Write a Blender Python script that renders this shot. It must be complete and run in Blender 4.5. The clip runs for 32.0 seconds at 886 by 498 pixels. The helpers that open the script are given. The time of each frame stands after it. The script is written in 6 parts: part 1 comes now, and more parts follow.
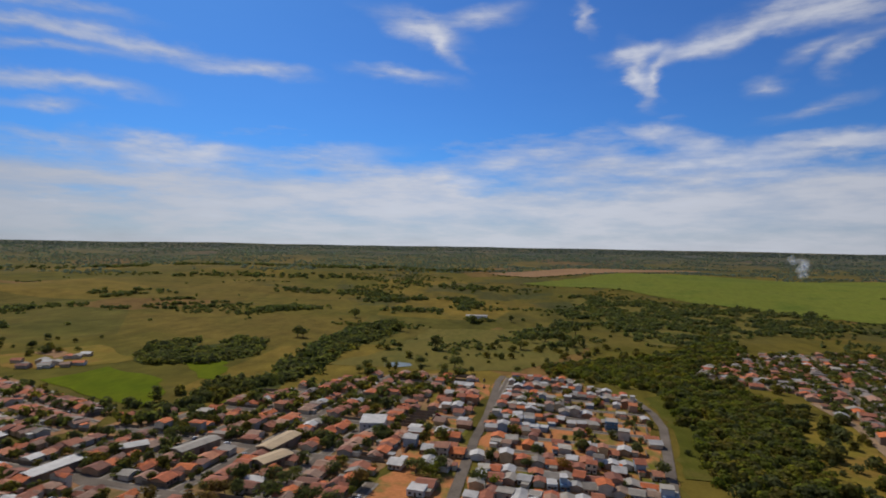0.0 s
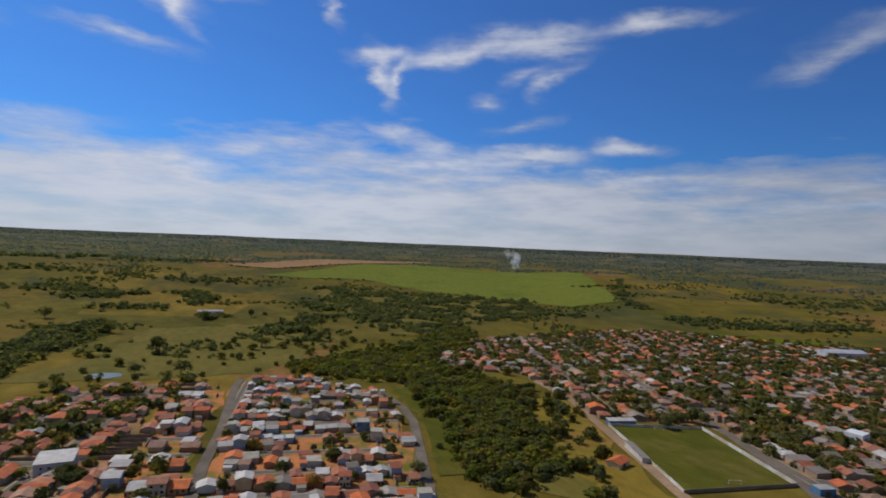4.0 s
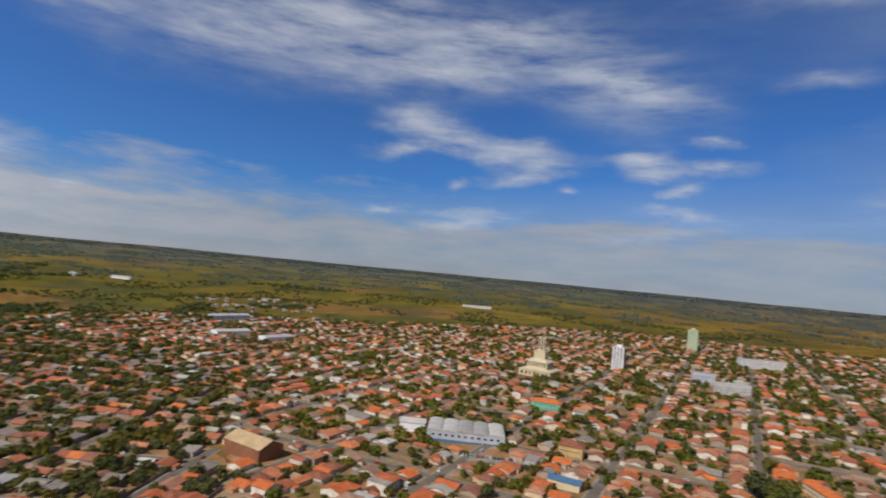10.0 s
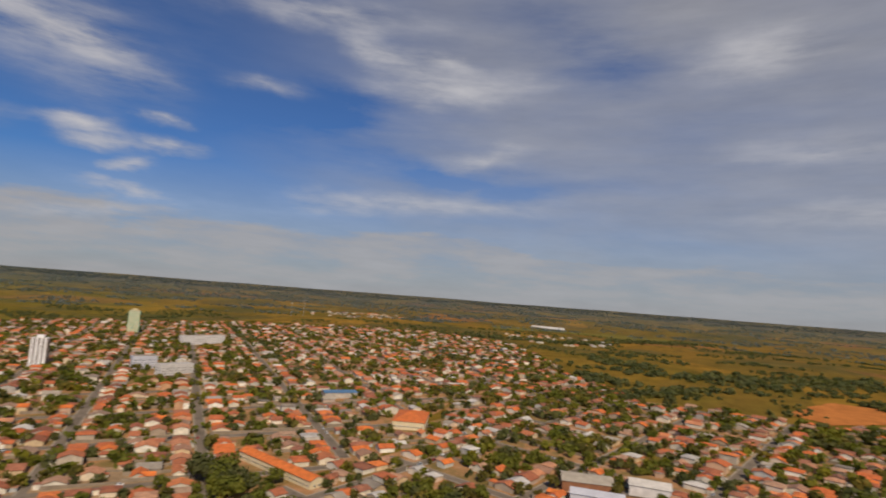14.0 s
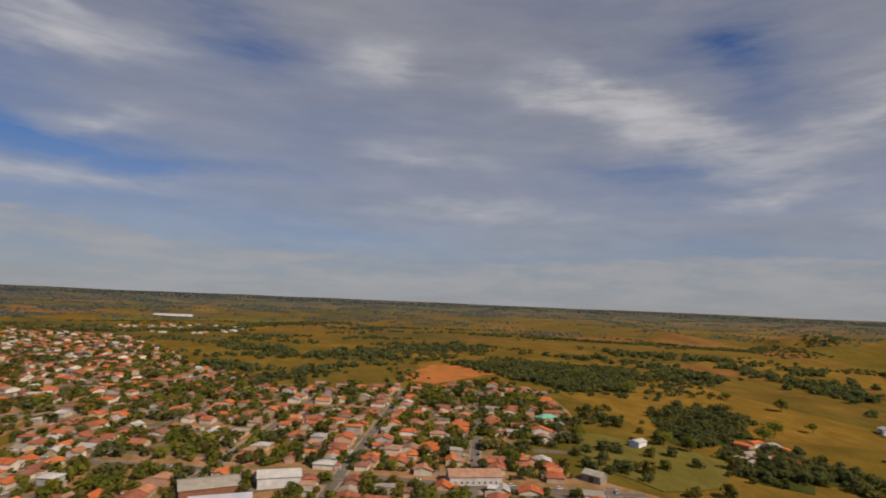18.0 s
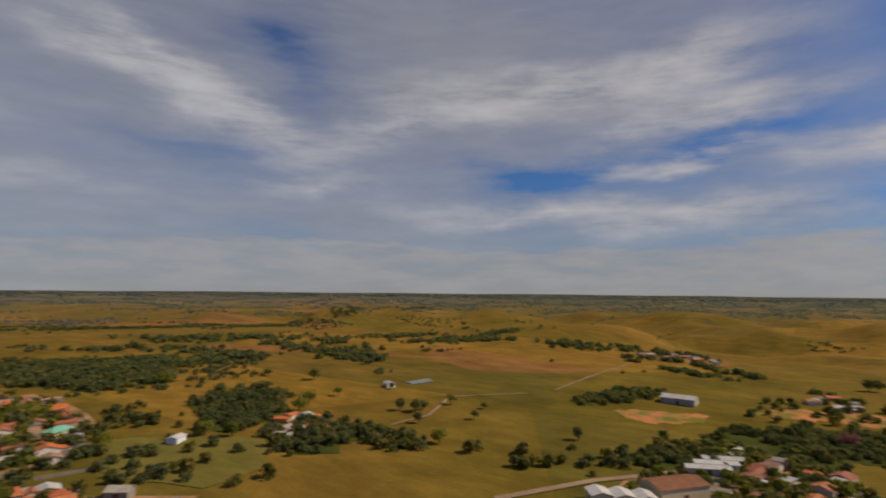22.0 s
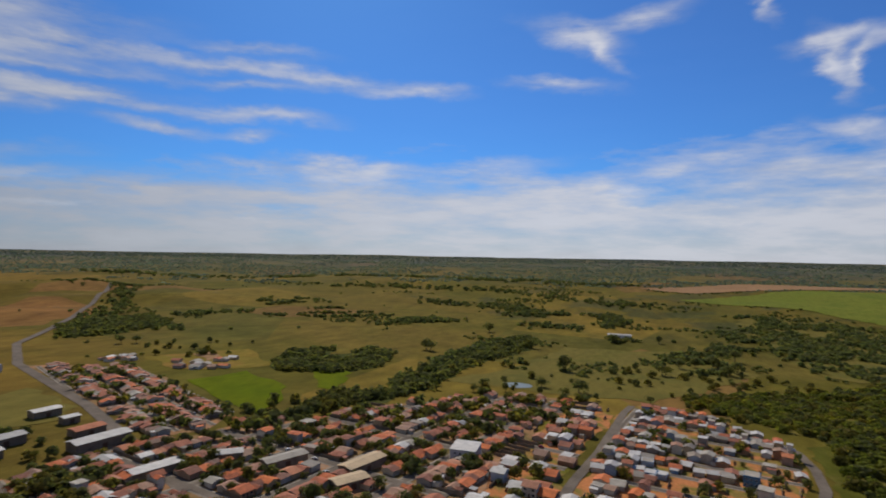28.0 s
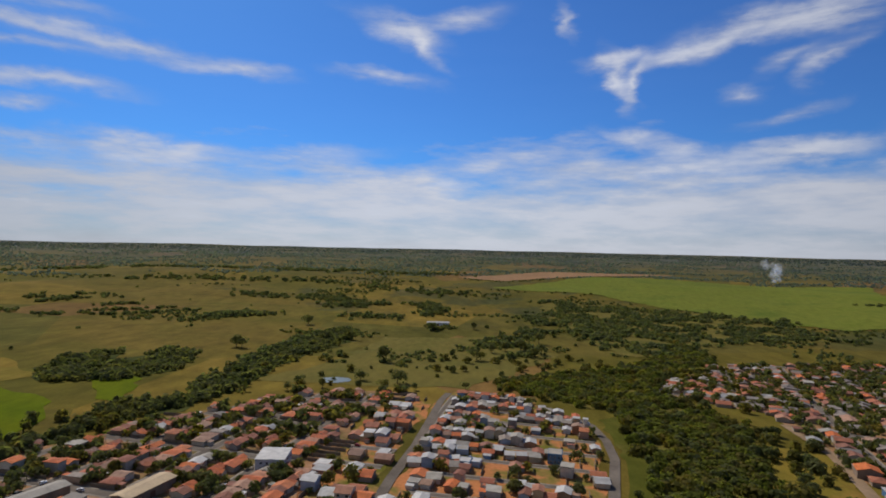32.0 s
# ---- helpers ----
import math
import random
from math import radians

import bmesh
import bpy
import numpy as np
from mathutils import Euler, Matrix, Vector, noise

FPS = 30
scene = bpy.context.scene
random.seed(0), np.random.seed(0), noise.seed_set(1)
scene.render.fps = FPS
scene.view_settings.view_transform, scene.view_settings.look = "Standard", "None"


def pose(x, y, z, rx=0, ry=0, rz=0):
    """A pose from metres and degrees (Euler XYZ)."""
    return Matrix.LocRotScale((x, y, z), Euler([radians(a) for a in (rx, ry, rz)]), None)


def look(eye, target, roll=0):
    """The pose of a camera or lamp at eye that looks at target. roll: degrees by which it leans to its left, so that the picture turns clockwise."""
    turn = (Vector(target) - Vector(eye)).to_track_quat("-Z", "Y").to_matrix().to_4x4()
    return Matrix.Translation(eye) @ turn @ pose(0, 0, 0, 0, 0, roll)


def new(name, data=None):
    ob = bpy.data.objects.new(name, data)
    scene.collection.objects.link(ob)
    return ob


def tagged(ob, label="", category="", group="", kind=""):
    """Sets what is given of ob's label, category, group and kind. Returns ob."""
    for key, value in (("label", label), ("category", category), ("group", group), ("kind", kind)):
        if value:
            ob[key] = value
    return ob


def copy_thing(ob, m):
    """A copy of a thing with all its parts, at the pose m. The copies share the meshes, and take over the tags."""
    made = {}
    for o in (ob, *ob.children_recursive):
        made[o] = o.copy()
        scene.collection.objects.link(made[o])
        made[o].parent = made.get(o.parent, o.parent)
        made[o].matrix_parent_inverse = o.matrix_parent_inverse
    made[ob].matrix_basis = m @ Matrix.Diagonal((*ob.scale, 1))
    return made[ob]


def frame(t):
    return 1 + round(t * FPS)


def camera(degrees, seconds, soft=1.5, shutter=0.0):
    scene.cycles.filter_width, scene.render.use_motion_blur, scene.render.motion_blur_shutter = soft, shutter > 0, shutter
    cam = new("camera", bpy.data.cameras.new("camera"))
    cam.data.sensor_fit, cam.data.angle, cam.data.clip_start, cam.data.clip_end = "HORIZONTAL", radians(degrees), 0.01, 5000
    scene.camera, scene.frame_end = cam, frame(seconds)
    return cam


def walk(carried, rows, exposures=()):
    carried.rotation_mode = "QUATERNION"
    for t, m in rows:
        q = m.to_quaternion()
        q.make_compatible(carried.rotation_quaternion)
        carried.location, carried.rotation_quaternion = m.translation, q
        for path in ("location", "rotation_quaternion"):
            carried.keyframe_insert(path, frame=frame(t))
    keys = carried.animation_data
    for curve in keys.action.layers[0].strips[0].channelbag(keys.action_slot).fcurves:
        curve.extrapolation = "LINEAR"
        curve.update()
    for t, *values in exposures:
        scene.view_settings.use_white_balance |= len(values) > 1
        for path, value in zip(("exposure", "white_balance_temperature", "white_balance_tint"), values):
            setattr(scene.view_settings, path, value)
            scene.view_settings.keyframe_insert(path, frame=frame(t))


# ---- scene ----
cam = camera(76.85, 32.0, soft=1.8, shutter=0.5)
PATH = [  # seconds, place, turn to the left, tilt, roll
    (0, -0.0, -0.0, 120.0, 5.99, -0.41, 1.00),
    (0.5, -0.7, 6.0, 119.4, 2.63, -0.45, 1.15),
    (1, -1.7, 12.4, 118.9, -1.83, -0.48, 1.43),
    (1.5, -2.7, 18.7, 118.5, -5.57, -0.52, 1.68),
    (2, -3.3, 24.6, 118.1, -7.59, -0.53, 1.82),
    (2.5, -3.6, 30.2, 117.7, -10.45, -0.53, 2.00),
    (3, -3.4, 35.4, 117.2, -13.78, -0.49, 2.17),
    (3.5, -2.3, 40.0, 116.8, -17.06, -0.52, 2.29),
    (5.5, 5.9, 58.7, 116.4, -26.84, -0.59, 2.74),
    (6, 8.8, 63.0, 116.3, -29.22, -0.62, 2.86),
    (6.5, 12.6, 67.7, 116.4, -31.77, -0.64, 2.82),
    (7, 17.3, 73.0, 117.2, -33.58, -0.82, 2.81),
    (7.2, 19.8, 75.7, 118.0, -34.40, -0.43, 3.22),
    (7.9, 28.6, 85.0, 121.1, -78.40, 0.92, 4.67),
    (8, 29.9, 86.4, 121.5, -79.70, 1.11, 4.87),
    (8.5, 35.2, 91.0, 122.3, -85.27, 1.25, 5.19),
    (9, 39.8, 93.1, 121.9, -91.00, 1.56, 5.39),
    (9.5, 45.2, 93.2, 121.3, -97.08, 1.94, 5.39),
    (10, 50.8, 92.6, 120.8, -103.15, 2.31, 5.38),
    (10.5, 56.1, 91.7, 120.5, -109.49, 2.68, 5.37),
    (11, 61.1, 90.2, 120.8, -116.00, 2.97, 5.49),
    (11.5, 65.7, 87.6, 121.1, -122.81, 3.29, 5.48),
    (12, 69.6, 84.8, 121.2, -129.74, 3.68, 5.33),
    (12.5, 72.4, 82.2, 121.1, -136.58, 4.03, 5.13),
    (13, 74.9, 79.7, 120.9, -143.31, 4.35, 4.83),
    (13.5, 77.4, 76.6, 120.8, -149.75, 4.64, 4.53),
    (14, 79.5, 72.6, 120.7, -156.08, 4.87, 4.37),
    (14.5, 81.1, 68.5, 120.5, -162.32, 5.10, 3.98),
    (15, 82.0, 64.4, 120.1, -168.52, 5.30, 3.72),
    (15.5, 82.7, 60.1, 119.7, -174.98, 5.50, 3.27),
    (17.5, 82.3, 43.8, 119.1, -188.89, 5.42, 2.59),
    (18, 81.5, 40.1, 119.0, -192.40, 5.37, 2.43),
    (18.5, 80.1, 37.0, 119.0, -196.12, 5.37, 2.19),
    (19, 78.4, 34.4, 119.2, -200.04, 5.30, 1.92),
    (19.5, 76.6, 32.0, 119.6, -203.95, 5.21, 1.71),
    (20, 75.2, 29.7, 120.0, -208.96, 5.09, 1.49),
    (20.5, 73.8, 27.4, 120.5, -215.13, 4.93, 1.04),
    (21, 72.2, 25.2, 121.1, -221.98, 4.77, 0.87),
    (21.5, 69.7, 22.8, 121.7, -229.01, 4.59, 0.71),
    (22, 66.9, 20.4, 122.1, -236.53, 4.37, 0.52),
    (22.5, 64.3, 18.7, 122.3, -244.99, 4.10, 0.31),
    (23, 61.7, 17.3, 122.8, -253.83, 3.77, 0.15),
    (23.5, 59.0, 16.5, 123.5, -263.27, 3.35, 0.10),
    (24, 55.7, 16.8, 124.0, -272.47, 2.99, -0.05),
    (24.5, 51.9, 17.8, 124.1, -281.15, 2.65, -0.21),
    (25, 48.5, 18.9, 123.9, -290.15, 2.27, -0.22),
    (25.5, 45.6, 20.2, 123.5, -299.83, 1.92, -0.23),
    (26, 43.1, 22.5, 123.1, -309.44, 1.63, -0.07),
    (26.5, 41.1, 25.6, 123.0, -318.84, 1.31, 0.09),
    (28.5, 33.5, 41.3, 122.0, -341.28, 0.44, 1.17),
    (29, 32.7, 44.8, 121.6, -343.60, 0.36, 1.20),
    (29.5, 32.4, 48.0, 121.3, -346.72, 0.29, 1.37),
    (30, 32.5, 50.9, 121.2, -349.91, 0.22, 1.40),
    (30.5, 32.8, 53.6, 121.2, -352.05, 0.14, 1.34),
    (31, 33.3, 56.2, 121.3, -353.77, 0.06, 1.39),
    (31.5, 33.7, 58.7, 121.5, -354.98, -0.02, 1.38),
    (32, 34.1, 61.3, 121.7, -355.93, -0.13, 1.29),
]


def aimed(x, y, z, turn, tilt, roll):
    way = Vector((-math.sin(radians(turn)) * math.cos(radians(tilt)), math.cos(radians(turn)) * math.cos(radians(tilt)), math.sin(radians(tilt))))
    eye = Vector((x, y, z))
    return look(eye, eye + way, roll)


EXPOSURES = [(0, -0.26, 6500, 10), (7, -0.17, 6300, 10), (8.5, -0.02, 6400, 9), (10.5, 0.1, 6900, 10), (13, 0.1, 8000, 13), (20, -0.03, 8000, 13), (24.5, -0.16, 7500, 12), (28.5, -0.24, 6600, 10), (32, -0.22, 6500, 10)]
walk(cam, [(row[0], aimed(*row[1:])) for row in PATH], EXPOSURES)

# ---- light: sky, thin clouds, sun ----
SUN_AZIMUTH, SUN_HEIGHT = -36.0, 43.0
world = bpy.data.worlds.new("sky")
scene.world = world
world.use_nodes = True
wt = world.node_tree
wt.nodes.clear()


def wnode(kind, **values):
    n = wt.nodes.new(kind)
    for key, value in values.items():
        setattr(n, key, value)
    return n


def wmath(op, a, b=None, c=None):
    n = wnode("ShaderNodeMath", operation=op)
    for i, v in enumerate((a, b, c)):
        if v is None:
            continue
        if isinstance(v, (int, float)):
            n.inputs[i].default_value = v
        else:
            wt.links.new(v, n.inputs[i])
    return n.outputs[0]


sky_out = wnode("ShaderNodeOutputWorld")
sky_light = wnode("ShaderNodeBackground")
sky_light.inputs[1].default_value = 1.0
wt.links.new(sky_light.outputs[0], sky_out.inputs[0])
sky = wnode("ShaderNodeTexSky", sky_type="NISHITA", sun_disc=False)
sky.sun_elevation, sky.sun_rotation = radians(SUN_HEIGHT), radians(SUN_AZIMUTH)
sky.altitude, sky.air_density, sky.dust_density, sky.ozone_density = 600, 1.0, 0.6, 2.5
coord = wnode("ShaderNodeTexCoord")
split = wnode("ShaderNodeSeparateXYZ")
wt.links.new(coord.outputs["Generated"], split.inputs[0])
azimuth = wmath("MULTIPLY", wmath("ARCTAN2", split.outputs[0], split.outputs[1]), 57.2958)
height = wmath("MULTIPLY", wmath("ARCSINE", split.outputs[2]), 57.2958)


def wnoise(sx, sz, detail, rough, seed):
    m = wnode("ShaderNodeMapping")
    m.inputs["Scale"].default_value = (sx, sx, sz)
    m.inputs["Location"].default_value = (seed, seed * 0.7, seed * 1.3)
    wt.links.new(coord.outputs["Generated"], m.inputs[0])
    n = wnode("ShaderNodeTexNoise")
    n.inputs["Scale"].default_value, n.inputs["Detail"].default_value, n.inputs["Roughness"].default_value = 1.0, detail, rough
    wt.links.new(m.outputs[0], n.inputs["Vector"])
    return n


swirl = wnoise(6.0, 13.0, 6.0, 0.56, 3.1)
swirl_split = wnode("ShaderNodeSeparateColor")
wt.links.new(swirl.outputs["Color"], swirl_split.inputs[0])
place = wnode("ShaderNodeCombineXYZ")
wt.links.new(wmath("ADD", azimuth, wmath("MULTIPLY", wmath("SUBTRACT", swirl_split.outputs[0], 0.5), 9.0)), place.inputs[0])
wt.links.new(wmath("ADD", height, wmath("MULTIPLY", wmath("SUBTRACT", swirl_split.outputs[1], 0.5), 4.6)), place.inputs[1])
cover = [None, None]   # streaks, openings in the veil


def cloud(az, el, length, width, tilt, amount):
    """One bank of thin cloud: where it lies, half its length and width in degrees, how it leans, how dense it is."""
    for turn in (0, 360, -360):
        if not -200 < az + turn < 200:
            continue
        m = wnode("ShaderNodeMapping", vector_type="TEXTURE")
        m.inputs["Location"].default_value = (az + turn, el, 0)
        m.inputs["Rotation"].default_value = (0, 0, radians(tilt))
        m.inputs["Scale"].default_value = (length * 1.45 + width * 1.5 + 0.6, (width * 4.2 - 9.4) if width > 2.9 else width * 2.3 + 0.6, 1)
        wt.links.new(place.outputs[0], m.inputs[0])
        ball = wnode("ShaderNodeTexGradient", gradient_type="QUADRATIC_SPHERE")
        wt.links.new(m.outputs[0], ball.inputs[0])
        k = 1 if width > 2.9 else 0
        cover[k] = wmath("MULTIPLY", ball.outputs["Fac"], amount * 1.7) if cover[k] is None else wmath("MULTIPLY_ADD", ball.outputs["Fac"], amount * 1.7, cover[k])


cloud(-32.3, 16.8, 4.6, 0.34, -6, 0.8)
cloud(-23.9, 16.1, 4.7, 0.29, -5, 0.9)
cloud(-10.2, 16.3, 4.5, 0.24, -5, 0.7)
cloud(-9.2, 21.2, 3.7, 0.62, -22, 0.8)
cloud(-6.3, 19.7, 2.6, 0.34, -47, 0.8)
cloud(-2.7, 22.0, 4.4, 0.53, 11, 0.7)
cloud(-6.3, 20.3, 2.9, 0.48, -14, 0.6)
cloud(13.2, 16.5, 3.0, 0.38, -69, 1.0)
cloud(15.0, 15.8, 2.2, 0.29, 66, 0.8)
cloud(13.1, 18.5, 2.2, 0.29, 4, 0.8)
cloud(20.1, 18.5, 6.1, 0.43, 15, 0.9)
cloud(26.1, 19.9, 7.1, 0.62, 6, 0.85)
cloud(29.3, 20.0, 3.9, 0.72, -6, 0.6)
cloud(30.9, 16.5, 2.5, 0.34, 39, 0.6)
cloud(28.2, 16.8, 2.2, 0.29, 19, 0.4)
cloud(24.2, 14.3, 1.0, 0.29, 12, 0.45)
cloud(27.2, 11.9, 2.9, 0.22, 14, 0.5)
cloud(37.4, 9.9, 2.7, 0.24, 6, 0.55)
cloud(8.5, 22.5, 1.3, 0.19, -61, 0.5)
cloud(-29.9, 8.1, 6.9, 0.38, 3, 0.8)
cloud(-29.2, 7.2, 4.3, 0.43, -7, 0.8)
cloud(-18.9, 8.4, 7.8, 0.34, 8, 0.7)
cloud(-14.9, 7.2, 1.0, 0.24, -55, 0.7)
cloud(15.4, 10.6, 3.3, 0.26, -9, 0.8)
cloud(19.3, 9.3, 2.1, 0.22, -8, 0.6)
cloud(20.9, 7.7, 6.4, 0.38, -1, 0.8)
cloud(29.4, 8.5, 5.0, 0.36, 1, 0.8)
cloud(36.4, 6.9, 3.7, 0.34, 5, 0.7)
cloud(-4.8, 6.3, 7.4, 0.34, -1, 0.8)
cloud(-28.1, 4.0, 8.6, 0.34, 1, 0.6)
cloud(5.4, 4.5, 8.6, 0.38, -1, 0.7)
cloud(40.2, 20.8, 5.7, 0.29, 0, 0.8)
cloud(39.4, 20.8, 2.6, 0.22, 9, 0.7)
cloud(53.9, 16.8, 3.6, 0.34, 17, 0.6)
cloud(60.4, 18.9, 6.1, 0.67, 9, 0.6)
cloud(65.4, 19.7, 5.3, 0.62, 3, 0.5)
cloud(38.6, 10.1, 2.9, 0.22, -1, 0.7)
cloud(59.9, 8.4, 3.0, 0.19, 3, 0.7)
cloud(54.8, 5.8, 4.3, 0.19, 6, 0.8)
cloud(60.9, 6.6, 4.3, 0.31, 5, 0.9)
cloud(39.8, 7.3, 5.7, 0.29, 6, 0.8)
cloud(43.2, 5.8, 5.6, 0.29, 6, 0.8)
cloud(57.9, 4.4, 9.0, 0.24, 3, 0.85)
cloud(68.8, 4.5, 2.0, 0.14, 7, 0.5)
cloud(29.2, 8.4, 4.3, 0.43, 3, 0.8)
cloud(16.8, 7.9, 5.8, 0.48, 4, 0.8)
cloud(100.2, 20.0, 7.3, 0.62, 7, 0.6)
cloud(99.2, 15.2, 3.4, 0.62, -2, 0.95)
cloud(102.9, 13.3, 4.4, 0.58, -8, 0.95)
cloud(110.1, 12.3, 5.3, 0.53, -2, 0.95)
cloud(97.9, 12.1, 3.3, 0.29, 15, 0.7)
cloud(111.2, 10.9, 3.7, 0.34, 13, 0.8)
cloud(104.5, 9.3, 1.2, 0.19, 7, 0.7)
cloud(121.9, 12.6, 3.2, 0.34, 5, 1.0)
cloud(124.4, 11.7, 3.8, 0.34, 0, 0.9)
cloud(126.3, 9.8, 2.6, 0.24, 5, 0.8)
cloud(129.6, 11.5, 2.1, 0.24, -3, 0.7)
cloud(128.8, 14.1, 0.9, 0.19, -3, 0.7)
cloud(115.2, 9.2, 1.1, 0.22, -13, 0.5)
cloud(98.0, 5.5, 3.4, 0.29, 1, 0.9)
cloud(105.4, 6.2, 6.8, 0.34, 4, 0.9)
cloud(104.4, 4.8, 4.8, 0.26, 14, 0.7)
cloud(126.9, 7.5, 5.9, 0.38, -6, 0.8)
cloud(123.6, 5.0, 4.6, 0.29, 8, 0.6)
cloud(120.8, 18.8, 6.4, 0.58, -14, 0.8)
cloud(107.9, 23.5, 6.7, 0.72, 7, 0.6)
cloud(140.8, 26.4, 12.4, 0.96, 1, 0.6)
cloud(148.4, 23.4, 5.5, 0.82, -20, 0.7)
cloud(154.6, 23.3, 3.3, 0.43, -12, 0.8)
cloud(155.8, 20.8, 9.4, 0.86, 3, 0.7)
cloud(160.5, 14.7, 4.2, 0.48, 11, 0.5)
cloud(136.6, 18.6, 4.4, 0.38, -1, 0.4)
cloud(151.9, 8.8, 15.9, 0.58, 4, 0.6)
cloud(-99.5, 21.1, 9.4, 1.44, 12, 0.8)
cloud(-97.3, 16.9, 11.4, 0.82, 6, 0.8)
cloud(-95.5, 15.4, 5.3, 0.34, 8, 0.6)
cloud(-81.8, 12.6, 12.9, 0.82, 2, 0.85)
cloud(-101.1, 11.8, 7.4, 0.38, 7, 0.7)
cloud(-74.7, 10.6, 6.1, 0.58, -18, 0.9)
cloud(-70.0, 13.7, 5.1, 0.72, -25, 0.8)
cloud(-97.2, 7.5, 11.3, 0.96, 5, 0.7)
cloud(-57.9, 16.9, 9.2, 0.24, 3, 0.75)
cloud(-42.5, 17.4, 11.5, 0.26, -2, 0.85)
cloud(-41.1, 19.0, 5.7, 0.14, -2, 0.5)
cloud(-58.3, 14.7, 10.7, 0.19, 6, 0.6)
cloud(-41.2, 15.7, 8.1, 0.17, 2, 0.6)
cloud(-55.2, 12.9, 10.3, 0.22, -1, 0.9)
cloud(-40.9, 12.8, 6.9, 0.22, -1, 0.75)
cloud(-48.7, 11.0, 4.3, 0.17, 0, 0.7)
cloud(-41.0, 11.0, 2.0, 0.12, -3, 0.5)
cloud(-41.1, 8.2, 3.4, 0.17, -1, 0.7)
cloud(-34.6, 8.4, 4.5, 0.29, -5, 1.0)
cloud(-68.9, 7.7, 11.5, 0.22, 2, 0.8)
cloud(-66.4, 6.2, 11.7, 0.22, 3, 0.85)
cloud(-56.6, 4.1, 6.6, 0.19, 1, 0.9)
cloud(-37.7, 4.8, 6.4, 0.24, -1, 0.7)
cloud(-40.4, 3.4, 9.1, 0.24, -1, 0.6)
cloud(-145.5, 17.2, 13.5, 1.5, -24, 0.9)
cloud(-150.0, 19.8, 8.0, 1.1, -22, 0.6)
cloud(-113.0, 19.8, 17.0, 1.5, 1, 1.0)
cloud(-128.0, 17.0, 9.0, 1.2, 16, 0.7)
cloud(-113.0, 7.8, 15.0, 0.7, 0, 0.8)
cloud(-100.5, 12.8, 6.0, 0.5, 7, 0.8)
cloud(-66.0, 18.0, 15.0, 0.8, 6, 0.85)
cloud(-66.0, 15.4, 16.0, 0.7, 5, 0.85)
cloud(-60.5, 12.3, 11.0, 0.6, 5, 0.85)
cloud(-68.0, 6.4, 10.0, 0.5, 1, 0.8)
cloud(-78.0, 11.3, 9.0, 0.9, -12, 0.8)
cloud(-174.0, 23.5, 5.0, 1.3, 4, 0.7)
cloud(-156.0, 21.0, 5.0, 1.0, -8, 0.7)
cloud(-170.0, 14.5, 7.0, 0.7, -3, 0.4)
cloud(-165.0, 9.5, 12.0, 0.6, 2, 0.4)
cloud(-137.0, 10.4, 5.0, 0.4, 3, 0.6)
# blue openings in the broad veil
cloud(171, 25.0, 9, 4.2, -18, 0.55)
cloud(158, 12.2, 11, 3.0, -2, 0.8)
cloud(146, 17, 12, 3.4, 3, 0.5)
cloud(-140, 24.5, 6.0, 4.4, 0, 0.5)
cloud(-138, 20.5, 3.0, 3.6, 0, 0.3)
cloud(-149, 13.6, 8.0, 3.0, -4, 0.36)
cloud(-111, 12.0, 12.0, 3.6, 4, 0.66)
cloud(-97, 14.2, 12.0, 3.2, 8, 0.6)
cloud(-114, 11.5, 8.0, 3.0, -8, 0.45)
cloud(-80, 8.5, 6.0, 3.0, -3, 0.5)
cloud(-66, 23.0, 14.0, 3.3, 6, 1.0)
cloud(-48, 10.0, 10.0, 3.2, 4, 0.7)
cloud(-66, 6.5, 9.0, 3.0, 0, 0.4)
cloud(79, 20.4, 11, 2.7, 1, 0.6)
cloud(101, 19.8, 11, 1.7, 3, 0.5)
cloud(119, 19.2, 7, 2.6, -15, 0.6)
cloud(108, 22.8, 18, 2.8, -1, 0.3)
cloud(92, 23, 14, 2.2, 4, 0.6)
wisps = wnoise(7.0, 34.0, 8.0, 0.6, 7.7)
fibres = wnoise(13.0, 120.0, 6.0, 0.6, 2.4)
veil = wnoise(3.0, 14.0, 6.0, 0.6, 1.9)
wisp = wmath("ADD", wmath("MULTIPLY_ADD", wisps.outputs["Fac"], 3.6, -1.35), wmath("MULTIPLY", wmath("SUBTRACT", fibres.outputs["Fac"], 0.5), 0.8))
broad = wnoise(3.0, 8.5, 6.0, 0.52, 5.3)
# the broad veil covers the southern sky and thins out to both sides
southward = wnode("ShaderNodeVectorMath", operation="DOT_PRODUCT")
wt.links.new(coord.outputs["Generated"], southward.inputs[0])
southward.inputs[1].default_value = (math.sin(radians(-150)), math.cos(radians(-150)), 0.0)
spread = wnode("ShaderNodeMapRange", interpolation_type="SMOOTHSTEP")
wt.links.new(southward.outputs["Value"], spread.inputs[0])
spread.inputs[1].default_value, spread.inputs[2].default_value, spread.inputs[4].default_value = 0.12, 0.82, 1.0
long_veil = wnoise(2.2, 13.0, 5.0, 0.55, 11.3)
veil_cover = wmath("MULTIPLY", spread.outputs[0], wmath("ADD", wmath("MULTIPLY_ADD", broad.outputs["Fac"], 1.1, 0.12), wmath("MULTIPLY_ADD", long_veil.outputs["Fac"], 1.3, -0.42)))
veil_cover = wmath("MAXIMUM", wmath("SUBTRACT", veil_cover, wmath("MULTIPLY", cover[1], wmath("MULTIPLY_ADD", wisps.outputs["Fac"], -1.0, 1.15))), 0.0)
